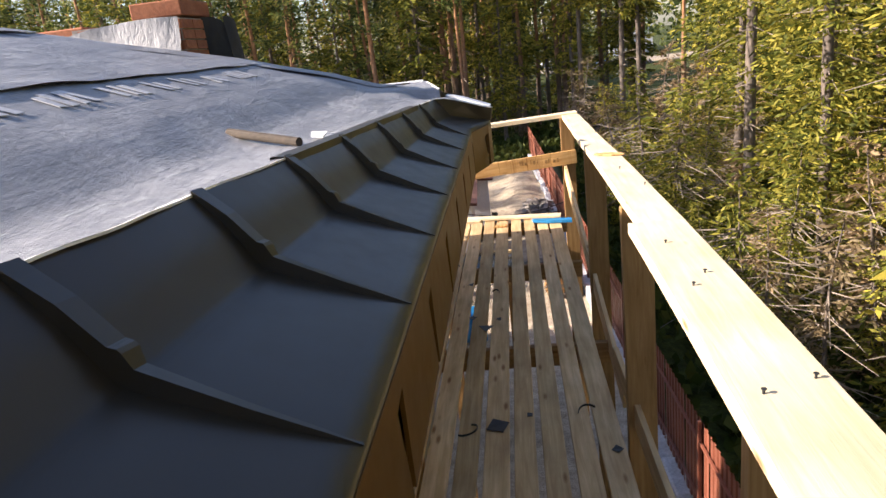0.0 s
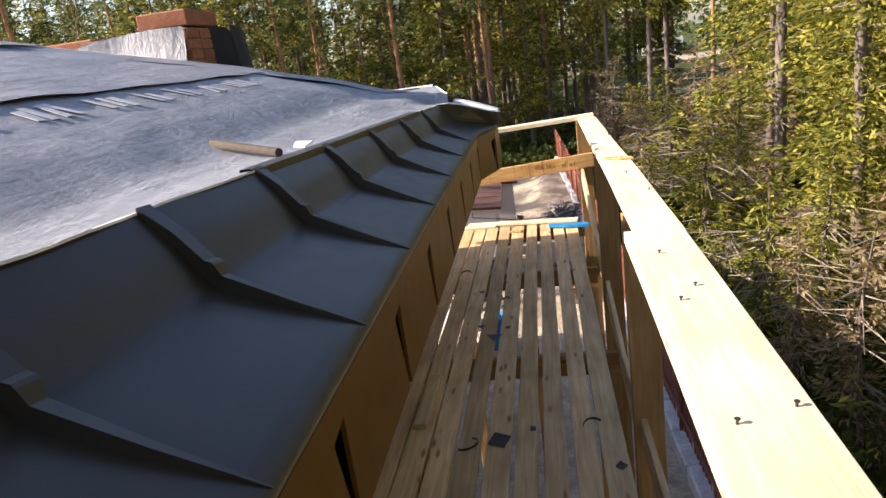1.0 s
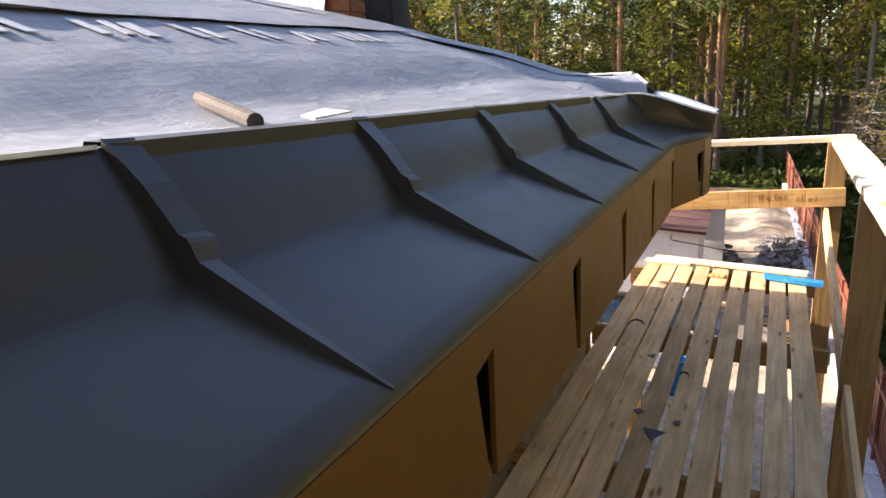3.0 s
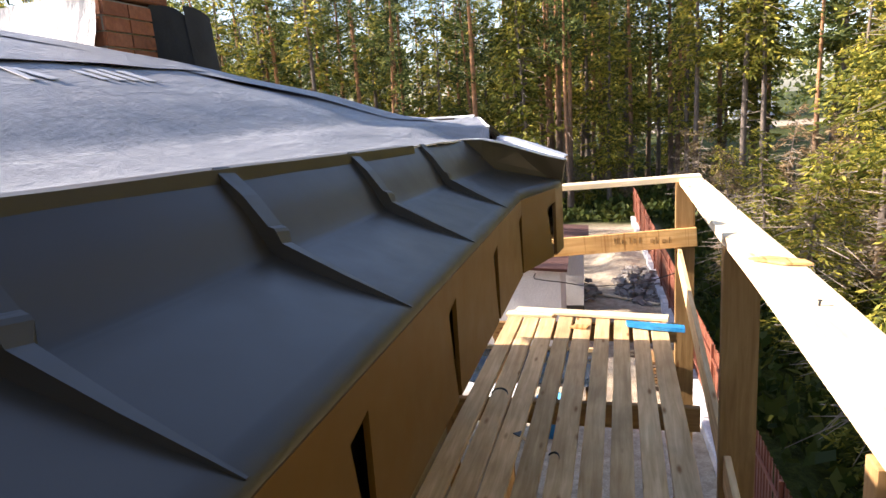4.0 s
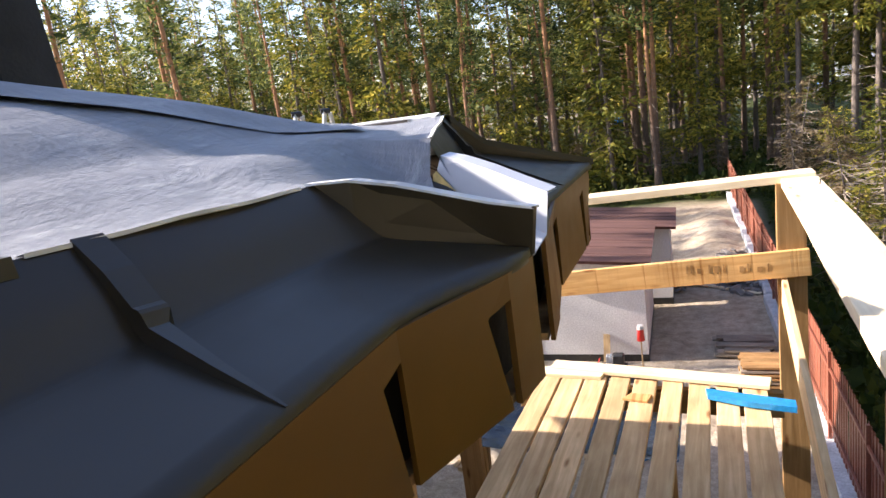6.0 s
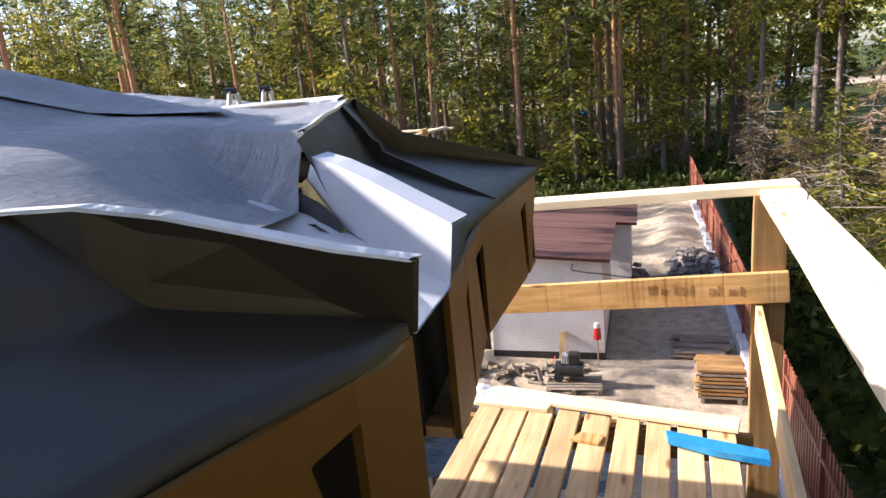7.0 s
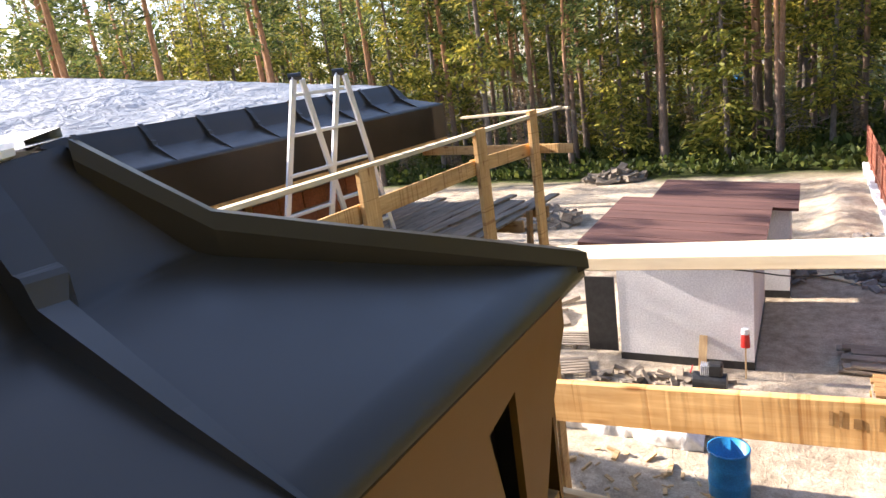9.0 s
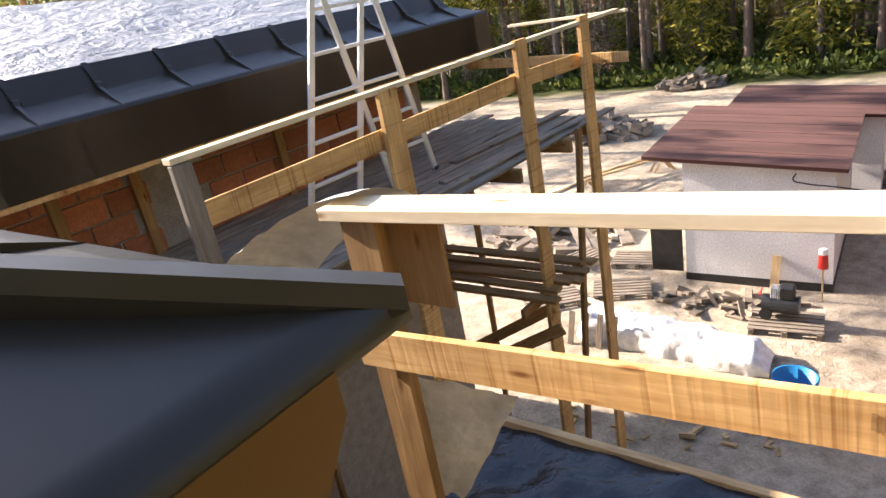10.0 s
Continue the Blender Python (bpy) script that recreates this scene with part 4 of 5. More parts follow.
# ---- end of the house scaffold: film-covered lean-to and wrapped post ----
lean = thing("lean_to_roof", (-1.1, 9.0, 0.0), "low lean-to roof under wrinkled black film", "lean-to")
def film(a, b):
    x, y = -1.98 + 1.80 * a, 8.40 + 0.92 * b
    return (x, y, 4.0 + 0.03 * noise.noise((x * 4, y * 4, 0)) + 0.018 * abs(noise.noise((x * 9, y * 7, 3))) - 0.02 * b)
sheet("film", lean, BLACK_FILM, film, 40, 24, "shiny black plastic film")
board("edge_batten", (-2.0, 9.34, 4.0), (-0.15, 9.33, 3.985), 0.05, 0.05, WOOD, lean)
board("joist", (-1.9, 8.42, 3.9), (-1.9, 9.32, 3.9), 0.05, 0.12, WOOD_POST, lean)
board("joist", (-0.3, 8.42, 3.9), (-0.3, 9.32, 3.9), 0.05, 0.12, WOOD_POST, lean)
for x in (-1.9, -0.3):
    board("leg", (x, 9.28, 0.0), (x, 9.28, 3.84), 0.08, 0.05, WOOD_POST, lean, up=(0, 1, 0))
wrapm = thing("film_bundle", (-1.95, 8.45, 5.3), "white plastic film draped over the rail end", "film")
def drape(a, b):
    x = -1.58 - 1.0 * a
    y = 8.22 + 0.34 * b + 0.05 * a
    z = 5.825 - 0.42 * a ** 1.4 + 0.045 * noise.noise((a * 5, b * 6, 1)) * a - 0.30 * b * b * (0.4 + 0.6 * a)
    return (x, y, z)
sheet("film", wrapm, WHITE_FILM, drape, 22, 12)
def drape_low(a, b):
    x = -1.66 + 0.48 * a * (1 - 0.75 * b)
    y = 8.29 + 0.16 * a
    z = 5.06 - 0.10 * a - 0.62 * b + 0.03 * noise.noise((a * 5, b * 5, 7))
    return (x, y, z)
sheet("film_skirt", wrapm, WHITE_FILM, drape_low, 14, 10)
board("panel", (-1.45, 8.33, 5.38), (-1.45, 8.33, 5.77), 0.30, 0.02, WOOD_POST, scaffold, up=(0, 1, 0))

# ---- small things on the deck and rail ----
def strip_of(name, pts, thick, mat, label, category):
    bm = bmesh.new()
    add_prism(bm, pts, Vector((0, 0, thick)))
    return tagged(part(name, bm, mat, None), label, category)
strip_of("blue_strip", [(0.02, 7.76, 4.81), (0.03, 7.69, 4.81), (0.22, 7.62, 4.81), (0.43, 7.58, 4.81), (0.43, 7.65, 4.815), (0.22, 7.71, 4.81)], 0.03, BLUE, "bright blue plastic strip on the deck end", "strip")
strip_of("offcut", [(-0.40, 7.66, 4.801), (-0.27, 7.64, 4.801), (-0.25, 7.72, 4.801), (-0.36, 7.73, 4.801)], 0.012, WOOD_FRESH, "orange-brown wood offcut on the deck", "offcut")
strip_of("pale_board", [(-0.93, 7.93, 4.802), (-0.55, 7.90, 4.802), (-0.53, 7.99, 4.802), (-0.92, 8.04, 4.802)], 0.02, WOOD_RAIL, "short pale board at the deck end", "board")
for cx, cy, r, n, lab in ((-0.42, 5.06, 0.06, 3, "dark three-cornered metal offcut on the deck"), (-0.33, 3.81, 0.065, 4, "dark square metal offcut on the deck"), (-0.52, 5.25, 0.03, 4, "small dark metal scrap on the deck"),
                          (0.24, 3.557, 0.028, 4, "small dark metal scrap on the deck"), (-0.16, 3.90, 0.02, 4, "small dark metal scrap on the deck"), (-0.56, 5.95, 0.03, 3, "small grey metal scrap on the deck"), (-0.33, 5.2, 0.022, 4, "small grey metal scrap on the deck")):
    bm = bmesh.new()
    turn = random.uniform(0, 6)
    add_prism(bm, [(cx + r * math.cos(turn + 2 * math.pi * k / n), cy + 1.1 * r * math.sin(turn + 2 * math.pi * k / n), 4.803 + 0.004 * (k % 2)) for k in range(n)], Vector((0, 0, 0.003)))
    tagged(part("metal_scrap", bm, BLACK, None), lab, "scrap", "offcuts on the deck")
def curl(at, r, a0, a1, lift):
    bm = bmesh.new()
    prev = None
    for k in range(13):
        a = a0 + (a1 - a0) * k / 12
        p = Vector(at) + Vector((r * math.cos(a), r * 1.1 * math.sin(a), 0.004 + lift * math.sin(math.pi * k / 12)))
        ring = [bm.verts.new(p), bm.verts.new(p + Vector((0, 0, 0.012))), bm.verts.new(p + Vector((0.003, 0.002, 0.012))), bm.verts.new(p + Vector((0.003, 0.002, 0)))]
        if prev:
            for j in range(4):
                bm.faces.new((prev[j], prev[(j + 1) % 4], ring[(j + 1) % 4], ring[j]))
        prev = ring
    tagged(part("metal_curl", bm, BLACK, None), "curled dark strip of cut metal on the deck", "scrap", "offcuts on the deck")
curl((-0.735, 6.41, 4.8), 0.05, 0.3, 3.2, 0.015)
curl((-0.49, 3.77, 4.8), 0.055, -2.5, 1.2, 0.02)
curl((0.15, 3.88, 4.8), 0.06, 1.0, 3.0, 0.01)
curl((-0.36, 5.72, 4.8), 0.03, 0.0, 2.4, 0.01)
board_stub = board("board_offcut", (-0.765, 3.95, 4.817), (-0.75, 4.50, 4.817), 0.07, 0.035, WOOD, None)
tagged(board_stub, "short thick board end lying on the deck", "offcut")
def splinters():
    bm = bmesh.new()
    add_prism(bm, [(0.388, 5.153, 5.9288), (0.488, 5.073, 5.9288), (0.568, 5.063, 5.9288), (0.558, 5.123, 5.9288), (0.458, 5.183, 5.9288)], Vector((0, 0, 0.008)))
    tagged(part("wood_splinter", bm, WOOD_FRESH, None), "split wood splinter lying on the top rail", "splinter")
splinters()
for x, y in ((0.40, 2.72), (0.34, 2.62), (0.36, 3.05), (0.31, 2.0), (0.43, 2.05), (0.50, 4.1), (0.46, 4.6), (0.58, 7.9), (0.56, 6.4)):
    bm = bmesh.new()
    z = 5.970 - 0.0193 * (y - 3.3) if y > 3.3 else 6.0225 - 0.0106 * (y + 0.9)
    add_rod(bm, (x, y, z - 0.02), (x + 0.004, y + 0.006, z + 0.003), 0.003, 0.003, 6)
    add_rod(bm, (x + 0.004, y + 0.006, z + 0.003), (x + 0.004, y + 0.006, z + 0.005), 0.006, 0.006, 8)
    part("nail", bm, BLACK, scaffold)

# ---- loose things in the yard ----
standing = set(scene.collection.objects)
def barrel(at, r, h):
    ob = thing("plastic_barrel", at, "open blue plastic barrel standing on the sand", "barrel")
    bm = bmesh.new()
    prof = [(0.93, 0.0), (1.0, 0.04), (1.0, 0.30), (1.035, 0.33), (1.0, 0.36), (1.0, 0.64), (1.035, 0.67), (1.0, 0.70), (1.0, 0.94), (1.03, 0.96), (1.03, 1.0), (0.95, 1.0), (0.95, 0.25), (0.0, 0.25)]
    rings = [[bm.verts.new(Vector(at) + Vector((r * q * math.cos(a), r * q * math.sin(a), h * z))) for a in (2 * math.pi * k / 28 for k in range(28))] for q, z in prof[:-1]]
    for p, q in zip(rings, rings[1:]):
        for k in range(28):
            bm.faces.new((p[k], p[(k + 1) % 28], q[(k + 1) % 28], q[k]))
    bm.faces.new(rings[-1])
    bm.faces.new(rings[0])
    part("drum", bm, BLUE, ob, smooth=True)
barrel((-1.05, 15.6, 0.0), 0.295, 0.82)

def tarp_bundle():
    ob = thing("wrapped_bundle", (-3.1, 17.1, 0.0), "long bundle wrapped in white plastic sheeting on the ground", "bundle")
    def over(a, b):
        x = -5.0 + 3.45 * a
        ang = math.pi * b
        w, h = 0.42 - 0.06 * a, 0.50 - 0.05 * a
        c = 17.35 - 0.42 * a
        n = 0.10 * noise.noise((a * 7, b * 4, 0)) + 0.05 * noise.noise((a * 18, b * 9, 3))
        end = min(1.0, (1 - a) * 9 + 0.35) * min(1.0, a * 12 + 0.4)
        return (x + 0.1 * n, c - (w + n) * math.cos(ang) * (0.7 + 0.3 * end), max((h * 1.05 + n) * math.sin(ang) ** 0.6 * end, 0.0))
    sheet("sheeting", ob, WHITE_FILM, over, 60, 20)
    for k in range(5):
        board("slat", (-5.3 + 0.28 * k, 16.72, 0.0), (-5.25 + 0.28 * k, 16.86, 0.66), 0.11, 0.03, WOOD_OLD, ob, up=(0, 1, 0))
tarp_bundle()

def compressor():
    ob = thing("air_compressor", (-1.6, 18.4, 0.14), "black air compressor standing on a pallet", "compressor")
    bm = bmesh.new()
    add_rod(bm, (-1.95, 18.45, 0.40), (-1.35, 18.45, 0.40), 0.17, 0.17, 18)
    part("tank", bm, BLACK, ob, smooth=False)
    bm = bmesh.new()
    add_box(bm, (0.26, 0.22, 0.26), Matrix.Translation((-1.55, 18.45, 0.66)), 0.03)
    part("motor", bm, BLACK, ob)
    bm = bmesh.new()
    for k in range(5):
        add_box(bm, (0.02, 0.2, 0.2), Matrix.Translation((-1.80 + 0.035 * k, 18.45, 0.65)), 0.004)
    part("cylinder_fins", bm, CONCRETE, ob)
    bm = bmesh.new()
    add_rod(bm, (-1.98, 18.3, 0.62), (-1.98, 18.6, 0.62), 0.015, 0.015, 6)
    part("handle", bm, RED, ob)
    for y in (18.30, 18.60):
        bm = bmesh.new()
        add_rod(bm, (-1.88, y - 0.02, 0.25), (-1.88, y + 0.02, 0.25), 0.11, 0.11, 14)
        part("wheel", bm, BLACK, ob)
compressor()

def pallet(name, at, turn, label, w=1.2, d=0.8, group="pallets in the yard"):
    M = Matrix.Translation(at) @ pose(0, 0, 0, 0, 0, turn)
    ob = thing(name, M, label, "pallet", group)
    for k in range(6):
        y = -d / 2 + d * (k + 0.5) / 6
        board("deck_slat", M @ Vector((-w / 2, y, 0.125)), M @ Vector((w / 2, y, 0.125)), 0.095, 0.02, WOOD_OLD, ob)
    for k in (-1, 0, 1):
        board("runner", M @ Vector((k * (w / 2 - 0.06), -d / 2, 0.06)), M @ Vector((k * (w / 2 - 0.06), d / 2, 0.06)), 0.09, 0.11, WOOD_OLD, ob)
pallet("pallet", (-1.55, 18.35, 0.0), 4, "weathered wooden pallet under the compressor")
pallet("pallet", (-4.8, 19.0, 0.0), 20, "weathered wooden pallet lying on the sand")
pallet("pallet", (-4.9, 20.5, 0.0), 8, "weathered wooden pallet lying beside the shed")
pallet("pallet", (-6.3, 20.2, 0.0), 62, "weathered wooden pallet lying on the sand")
pallet("pallet", (-6.1, 18.2, 0.0), 35, "weathered wooden pallet lying on the sand")

def board_stack():
    ob = thing("board_stack", (1.40, 18.3, 0.0), "neat stack of weathered boards on bearers", "board stack")
    for row in range(8):
        for k in range(5):
            board("stacked_board", (0.95 + random.uniform(-0.03, 0.03), 17.98 + 0.16 * k, 0.12 + 0.082 * row), (1.85 + random.uniform(-0.03, 0.03), 17.98 + 0.16 * k, 0.12 + 0.082 * row), 0.15, 0.05, WOOD_POST if row % 3 else WOOD_OLD, ob)
    for x in (1.05, 1.75):
        board("bearer", (x, 17.9, 0.05), (x, 18.75, 0.05), 0.08, 0.1, WOOD_OLD, ob)
board_stack()

def low_pile():
    ob = thing("slab_pile", (1.2, 20.6, 0.0), "low dark pile of slabs and boards on the sand", "pile")
    for k in range(16):
        z = 0.04 + 0.05 * (k // 4)
        y = 20.1 + 0.28 * (k % 4) + random.uniform(-0.05, 0.05)
        board("slab", (0.75 + random.uniform(-0.25, 0.2), y, z), (1.75 + random.uniform(-0.2, 0.15), y + random.uniform(-0.15, 0.15), z + random.uniform(0, 0.03)), 0.22, 0.045, WOOD_OLD, ob)
low_pile()

def heap(name, label, cx, cy, rx, ry, h, n, size, mat, seed, long=1.0):
    """Loose pieces thrown on a heap."""
    r = random.Random(seed)
    bm = bmesh.new()
    for _ in range(n):
        a, d = r.uniform(0, 6.283), math.sqrt(r.random())
        x, y = cx + rx * d * math.cos(a), cy + ry * d * math.sin(a)
        z = h * (1 - d * d) * r.random() + size * 0.2
        s = size * r.uniform(0.5, 1.4)
        add_box(bm, (s * long, s * r.uniform(0.4, 0.8), s * r.uniform(0.2, 0.5)), Matrix.Translation((x, y, z)) @ pose(0, 0, 0, r.uniform(-25, 25), r.uniform(-25, 25), r.uniform(0, 360)))
    return tagged(part(name, bm, mat, None), label, "heap", kind="stuff")
heap("rubble_heap", "heap of grey rubble by the fence", 1.7, 27.2, 1.0, 2.6, 0.45, 260, 0.24, RUBBLE, 1)
heap("timber_offcuts", "heap of weathered timber offcuts in the yard", -10.5, 32.0, 2.2, 1.2, 0.7, 120, 0.5, WOOD_OLD, 2, 2.0)
heap("timber_offcuts", "scattered timber offcuts beside the scaffold", -7.6, 22.5, 2.0, 2.2, 0.35, 90, 0.35, WOOD_OLD, 3, 2.4)
heap("timber_offcuts", "small heap of offcuts by the forest track", -8.9, 40.2, 1.6, 0.8, 0.6, 70, 0.4, WOOD_OLD, 4, 1.6)
heap("offcut_litter", "scattered chips and offcuts on the sand", -2.9, 15.3, 2.0, 1.0, 0.06, 60, 0.10, WOOD, 5, 1.8)
heap("offcut_litter", "scattered bits of timber before the shed", -2.6, 18.9, 1.5, 0.5, 0.08, 50, 0.16, WOOD_OLD, 6, 2.5)
heap("shed_clutter", "mixed site clutter beside the back shed", -0.4, 25.9, 0.5, 0.9, 0.6, 60, 0.22, RUBBLE, 7)
for k, (p, q) in enumerate((((-8.2, 25.0, 0.5), (-6.4, 27.5, 0.5)), ((-8.0, 24.8, 0.5), (-6.2, 27.3, 0.5)), ((-9.6, 24.0, 0.06), (-6.9, 29.8, 0.06)), ((-5.8, 21.6, 0.05), (-8.4, 23.9, 0.05)), ((-3.9, 17.9, 0.05), (-6.8, 18.9, 0.05)), ((0.0, 26.0, 0.06), (2.0, 24.6, 0.08)))):
    if p[2] > 0.3:
        tr = thing("trestle", (p[0], p[1], 0.0), "rough timber trestle bench in the yard", "trestle", "trestles")
        board("beam", p, q, 0.12, 0.05, WOOD, tr)
        for f in (0.05, 0.95):
            c = Vector(p).lerp(Vector(q), f)
            for s in (-0.25, 0.25):
                board("leg", (c.x + s, c.y + s, 0.0), (c.x, c.y, 0.48), 0.07, 0.04, WOOD, tr, up=(0, 1, 0.1))
    else:
        tagged(board("long_board", p, q, 0.16, 0.04, WOOD_RAIL, None), "long pale board lying on the sand", "board", "boards on the sand")

def stake():
    ob = thing("stake", (-1.1, 19.45, 0.0), "thin stake with an upturned red and white can", "stake")
    board("rod", (-1.1, 19.45, 0.0), (-1.1, 19.45, 0.95), 0.03, 0.03, WOOD, ob, up=(0, 1, 0))
    bm = bmesh.new()
    add_rod(bm, (-1.1, 19.42, 0.72), (-1.1, 19.42, 1.0), 0.09, 0.075, 14)
    can = part("can", bm, RED, ob, "red can")
    bm = bmesh.new()
    add_rod(bm, (-1.1, 19.42, 1.0), (-1.1, 19.42, 1.10), 0.078, 0.07, 14)
    part("can_rim", bm, WHITE_FILM, can, "white rim")
stake()
tagged(board("leaning_board", (-1.95, 19.6, 0.0), (-1.93, 19.83, 0.72), 0.16, 0.03, WOOD, None, up=(0, -1, 0.2)), "short board leaning on the shed wall", "board")
bm = bmesh.new()
add_prism(bm, [(-2.62, 19.83, 1.0), (-2.42, 19.83, 1.0), (-2.46, 19.83, 1.25), (-2.52, 19.83, 1.45)], Vector((0, -0.05, 0)))
tagged(part("hanging_bag", bm, WHITE_FILM, front_shed), "white plastic bag hung on the wall")
def cable():
    pts = [(-1.62, 19.78, 2.42), (-1.65, 19.70, 2.32), (-1.5, 19.66, 2.28), (-1.0, 19.7, 2.20), (-0.3, 20.2, 1.95), (0.6, 21.0, 1.75), (1.5, 21.7, 1.68), (2.2, 22.2, 1.75)]
    cu = bpy.data.curves.new("cable", "CURVE")
    cu.dimensions, cu.bevel_depth, cu.bevel_resolution = "3D", 0.014, 2
    sp = cu.splines.new("BEZIER")
    sp.bezier_points.add(len(pts) - 1)
    for b, p in zip(sp.bezier_points, pts):
        b.co = p
        b.handle_left_type = b.handle_right_type = "AUTO"
    cu.materials.append(BLACK)
    tagged(new("cable", cu), "black cable hanging from the shed to the fence", "cable")
cable()

set_out(standing)

# ---- far clearing with parked cars ----
def car(at, turn, paint, label):
    M = Matrix.Translation(at) @ pose(0, 0, 0, 0, 0, turn)
    ob = thing("parked_car", M, label, "car", "cars in the clearing")
    bm = bmesh.new()
    prof = [(-2.1, 0.35), (-2.15, 0.75), (-1.3, 0.92), (-0.7, 1.42), (0.9, 1.48), (1.6, 1.0), (2.1, 0.85), (2.1, 0.35)]
    add_prism(bm, [M @ Vector((x, -0.85, z)) for x, z in prof], M.to_3x3() @ Vector((0, 1.7, 0)))
    part("body", bm, paint, ob)
    bm = bmesh.new()
    add_prism(bm, [M @ Vector((x, -0.86, z)) for x, z in ((-1.15, 0.95), (-0.65, 1.36), (0.85, 1.41), (1.4, 1.0))], M.to_3x3() @ Vector((0, 1.72, 0)))
    part("windows", bm, GLASS_DARK, ob)
    for x in (-1.35, 1.35):
        for y in (-0.8, 0.8):
            bm = bmesh.new()
            add_rod(bm, M @ Vector((x, y - 0.1, 0.33)), M @ Vector((x, y + 0.1, 0.33)), 0.33, 0.33, 14)
            part("wheel", bm, BLACK, ob)
car((8.4, 139, 0.0), 10, CAR_WHITE, "white car parked in the far clearing")
car((11.2, 131, 0.0), 60, BLACK, "dark car parked in the far clearing")
car((12.4, 133, 0.0), -30, CAR_WHITE, "white car parked beside red sheeting")
heap("site_heap", "red sheeting and site debris in the clearing", 12.0, 128, 1.6, 1.2, 1.4, 40, 1.0, RED, 8)
heap("site_heap", "grey stones and debris in the clearing", 16.5, 122, 9.0, 3.0, 0.8, 200, 0.9, RUBBLE, 9)
heap("site_heap", "blue plastic sheeting in the clearing", 17.5, 126, 1.6, 1.0, 1.2, 30, 1.0, BLUE, 10)
heap("site_heap", "blue barrels and sheeting among the trees", -10.5, 96, 1.2, 1.0, 0.9, 20, 0.8, BLUE, 11)
def far_house(at, w, d, h, name_label):
    ob = thing("far_house", at, name_label, "house")
    x, y, z = at
    bm = bmesh.new()
    add_span(bm, x - w / 2, x + w / 2, y, y + d, z, z + h)
    part("wall", bm, PLASTER, ob)
    bm = bmesh.new()
    add_prism(bm, [(x - w / 2 - 0.4, y - 0.4, z + h), (x + w / 2 + 0.4, y - 0.4, z + h), (x, y - 0.4, z + h + w * 0.35)], Vector((0, d + 0.8, 0)))
    part("roof", bm, RUBBLE, ob)
    for k in (-1, 1):
        bm = bmesh.new()
        add_span(bm, x + k * w * 0.25 - 0.5, x + k * w * 0.25 + 0.5, y - 0.05, y, z + h * 0.4, z + h * 0.75)
        part("window", bm, GLASS_DARK, ob)
far_house((30.0, 165.0, 0.0), 9, 8, 9, "white house glimpsed through the trees")

# ---- trees ----
def trunk_mesh(name, height, r0, material, lean, seed, twigs):
    rnd = random.Random(seed)
    bm = bmesh.new()
    prev, n, sides = None, 14, 8
    def axis(z):
        f = z / height
        return Vector((lean * f * f + 0.08 * math.sin(f * 5 + seed), 0.10 * math.sin(f * 4 + seed * 2), z))
    for i in range(n + 1):
        f = i / n
        r = r0 * (1 - 0.88 * f) * (1.35 if i == 0 else 1)
        c = axis(height * f)
        ring = [bm.verts.new(c + Vector((r * math.cos(a), r * math.sin(a), 0)) * (1 + 0.1 * noise.noise((a, f * 9, seed)))) for a in (2 * math.pi * k / sides for k in range(sides))]
        if prev:
            for k in range(sides):
                bm.faces.new((prev[k], prev[(k + 1) % sides], ring[(k + 1) % sides], ring[k]))
        prev = ring
    me = to_mesh(name, bm, material, True)
    bm = bmesh.new()
    for i in range(twigs):
        z = rnd.uniform(1.2, height * 0.75)
        a, ln = rnd.uniform(0, 6.28), rnd.uniform(0.4, 1.6)
        p = axis(z)
        q = p + Vector((math.cos(a), math.sin(a), rnd.uniform(-0.5, 0.1))) * ln
        add_rod(bm, p, q, 0.018, 0.005, 3)
    return (me, to_mesh("dead_twig", bm, TWIG)), axis

def crown_mesh(name, verts, faces, material):
    me = bpy.data.meshes.new(name)
    me.from_pydata(verts, [], faces)
    me.materials.append(material)
    return me

def spray(verts, faces, c, d, size, n, rnd, flat=0.5, thin=0.22):
    """n pointed leaves fanning out round the direction d from c."""
    for _ in range(n):
        v = Vector((d.x + rnd.gauss(0, 0.75), d.y + rnd.gauss(0, 0.75), d.z * 1.0 + rnd.gauss(0, flat))).normalized() * size * rnd.uniform(0.6, 1.25)
        s = v.cross(Vector((rnd.gauss(0, 1), rnd.gauss(0, 1), rnd.gauss(0, 1))))
        s = s.normalized() * size * thin * rnd.uniform(0.7, 1.3) if s.length > 1e-6 else Vector((0, 0, 0.05))
        b = c + Vector((rnd.gauss(0, 1), rnd.gauss(0, 1), rnd.gauss(0, 0.6))) * size * 0.35
        i = len(verts)
        verts.extend((tuple(b), tuple(b + v * 0.55 + s), tuple(b + v), tuple(b + v * 0.5 - s)))
        faces.append((i, i + 1, i + 2, i + 3))

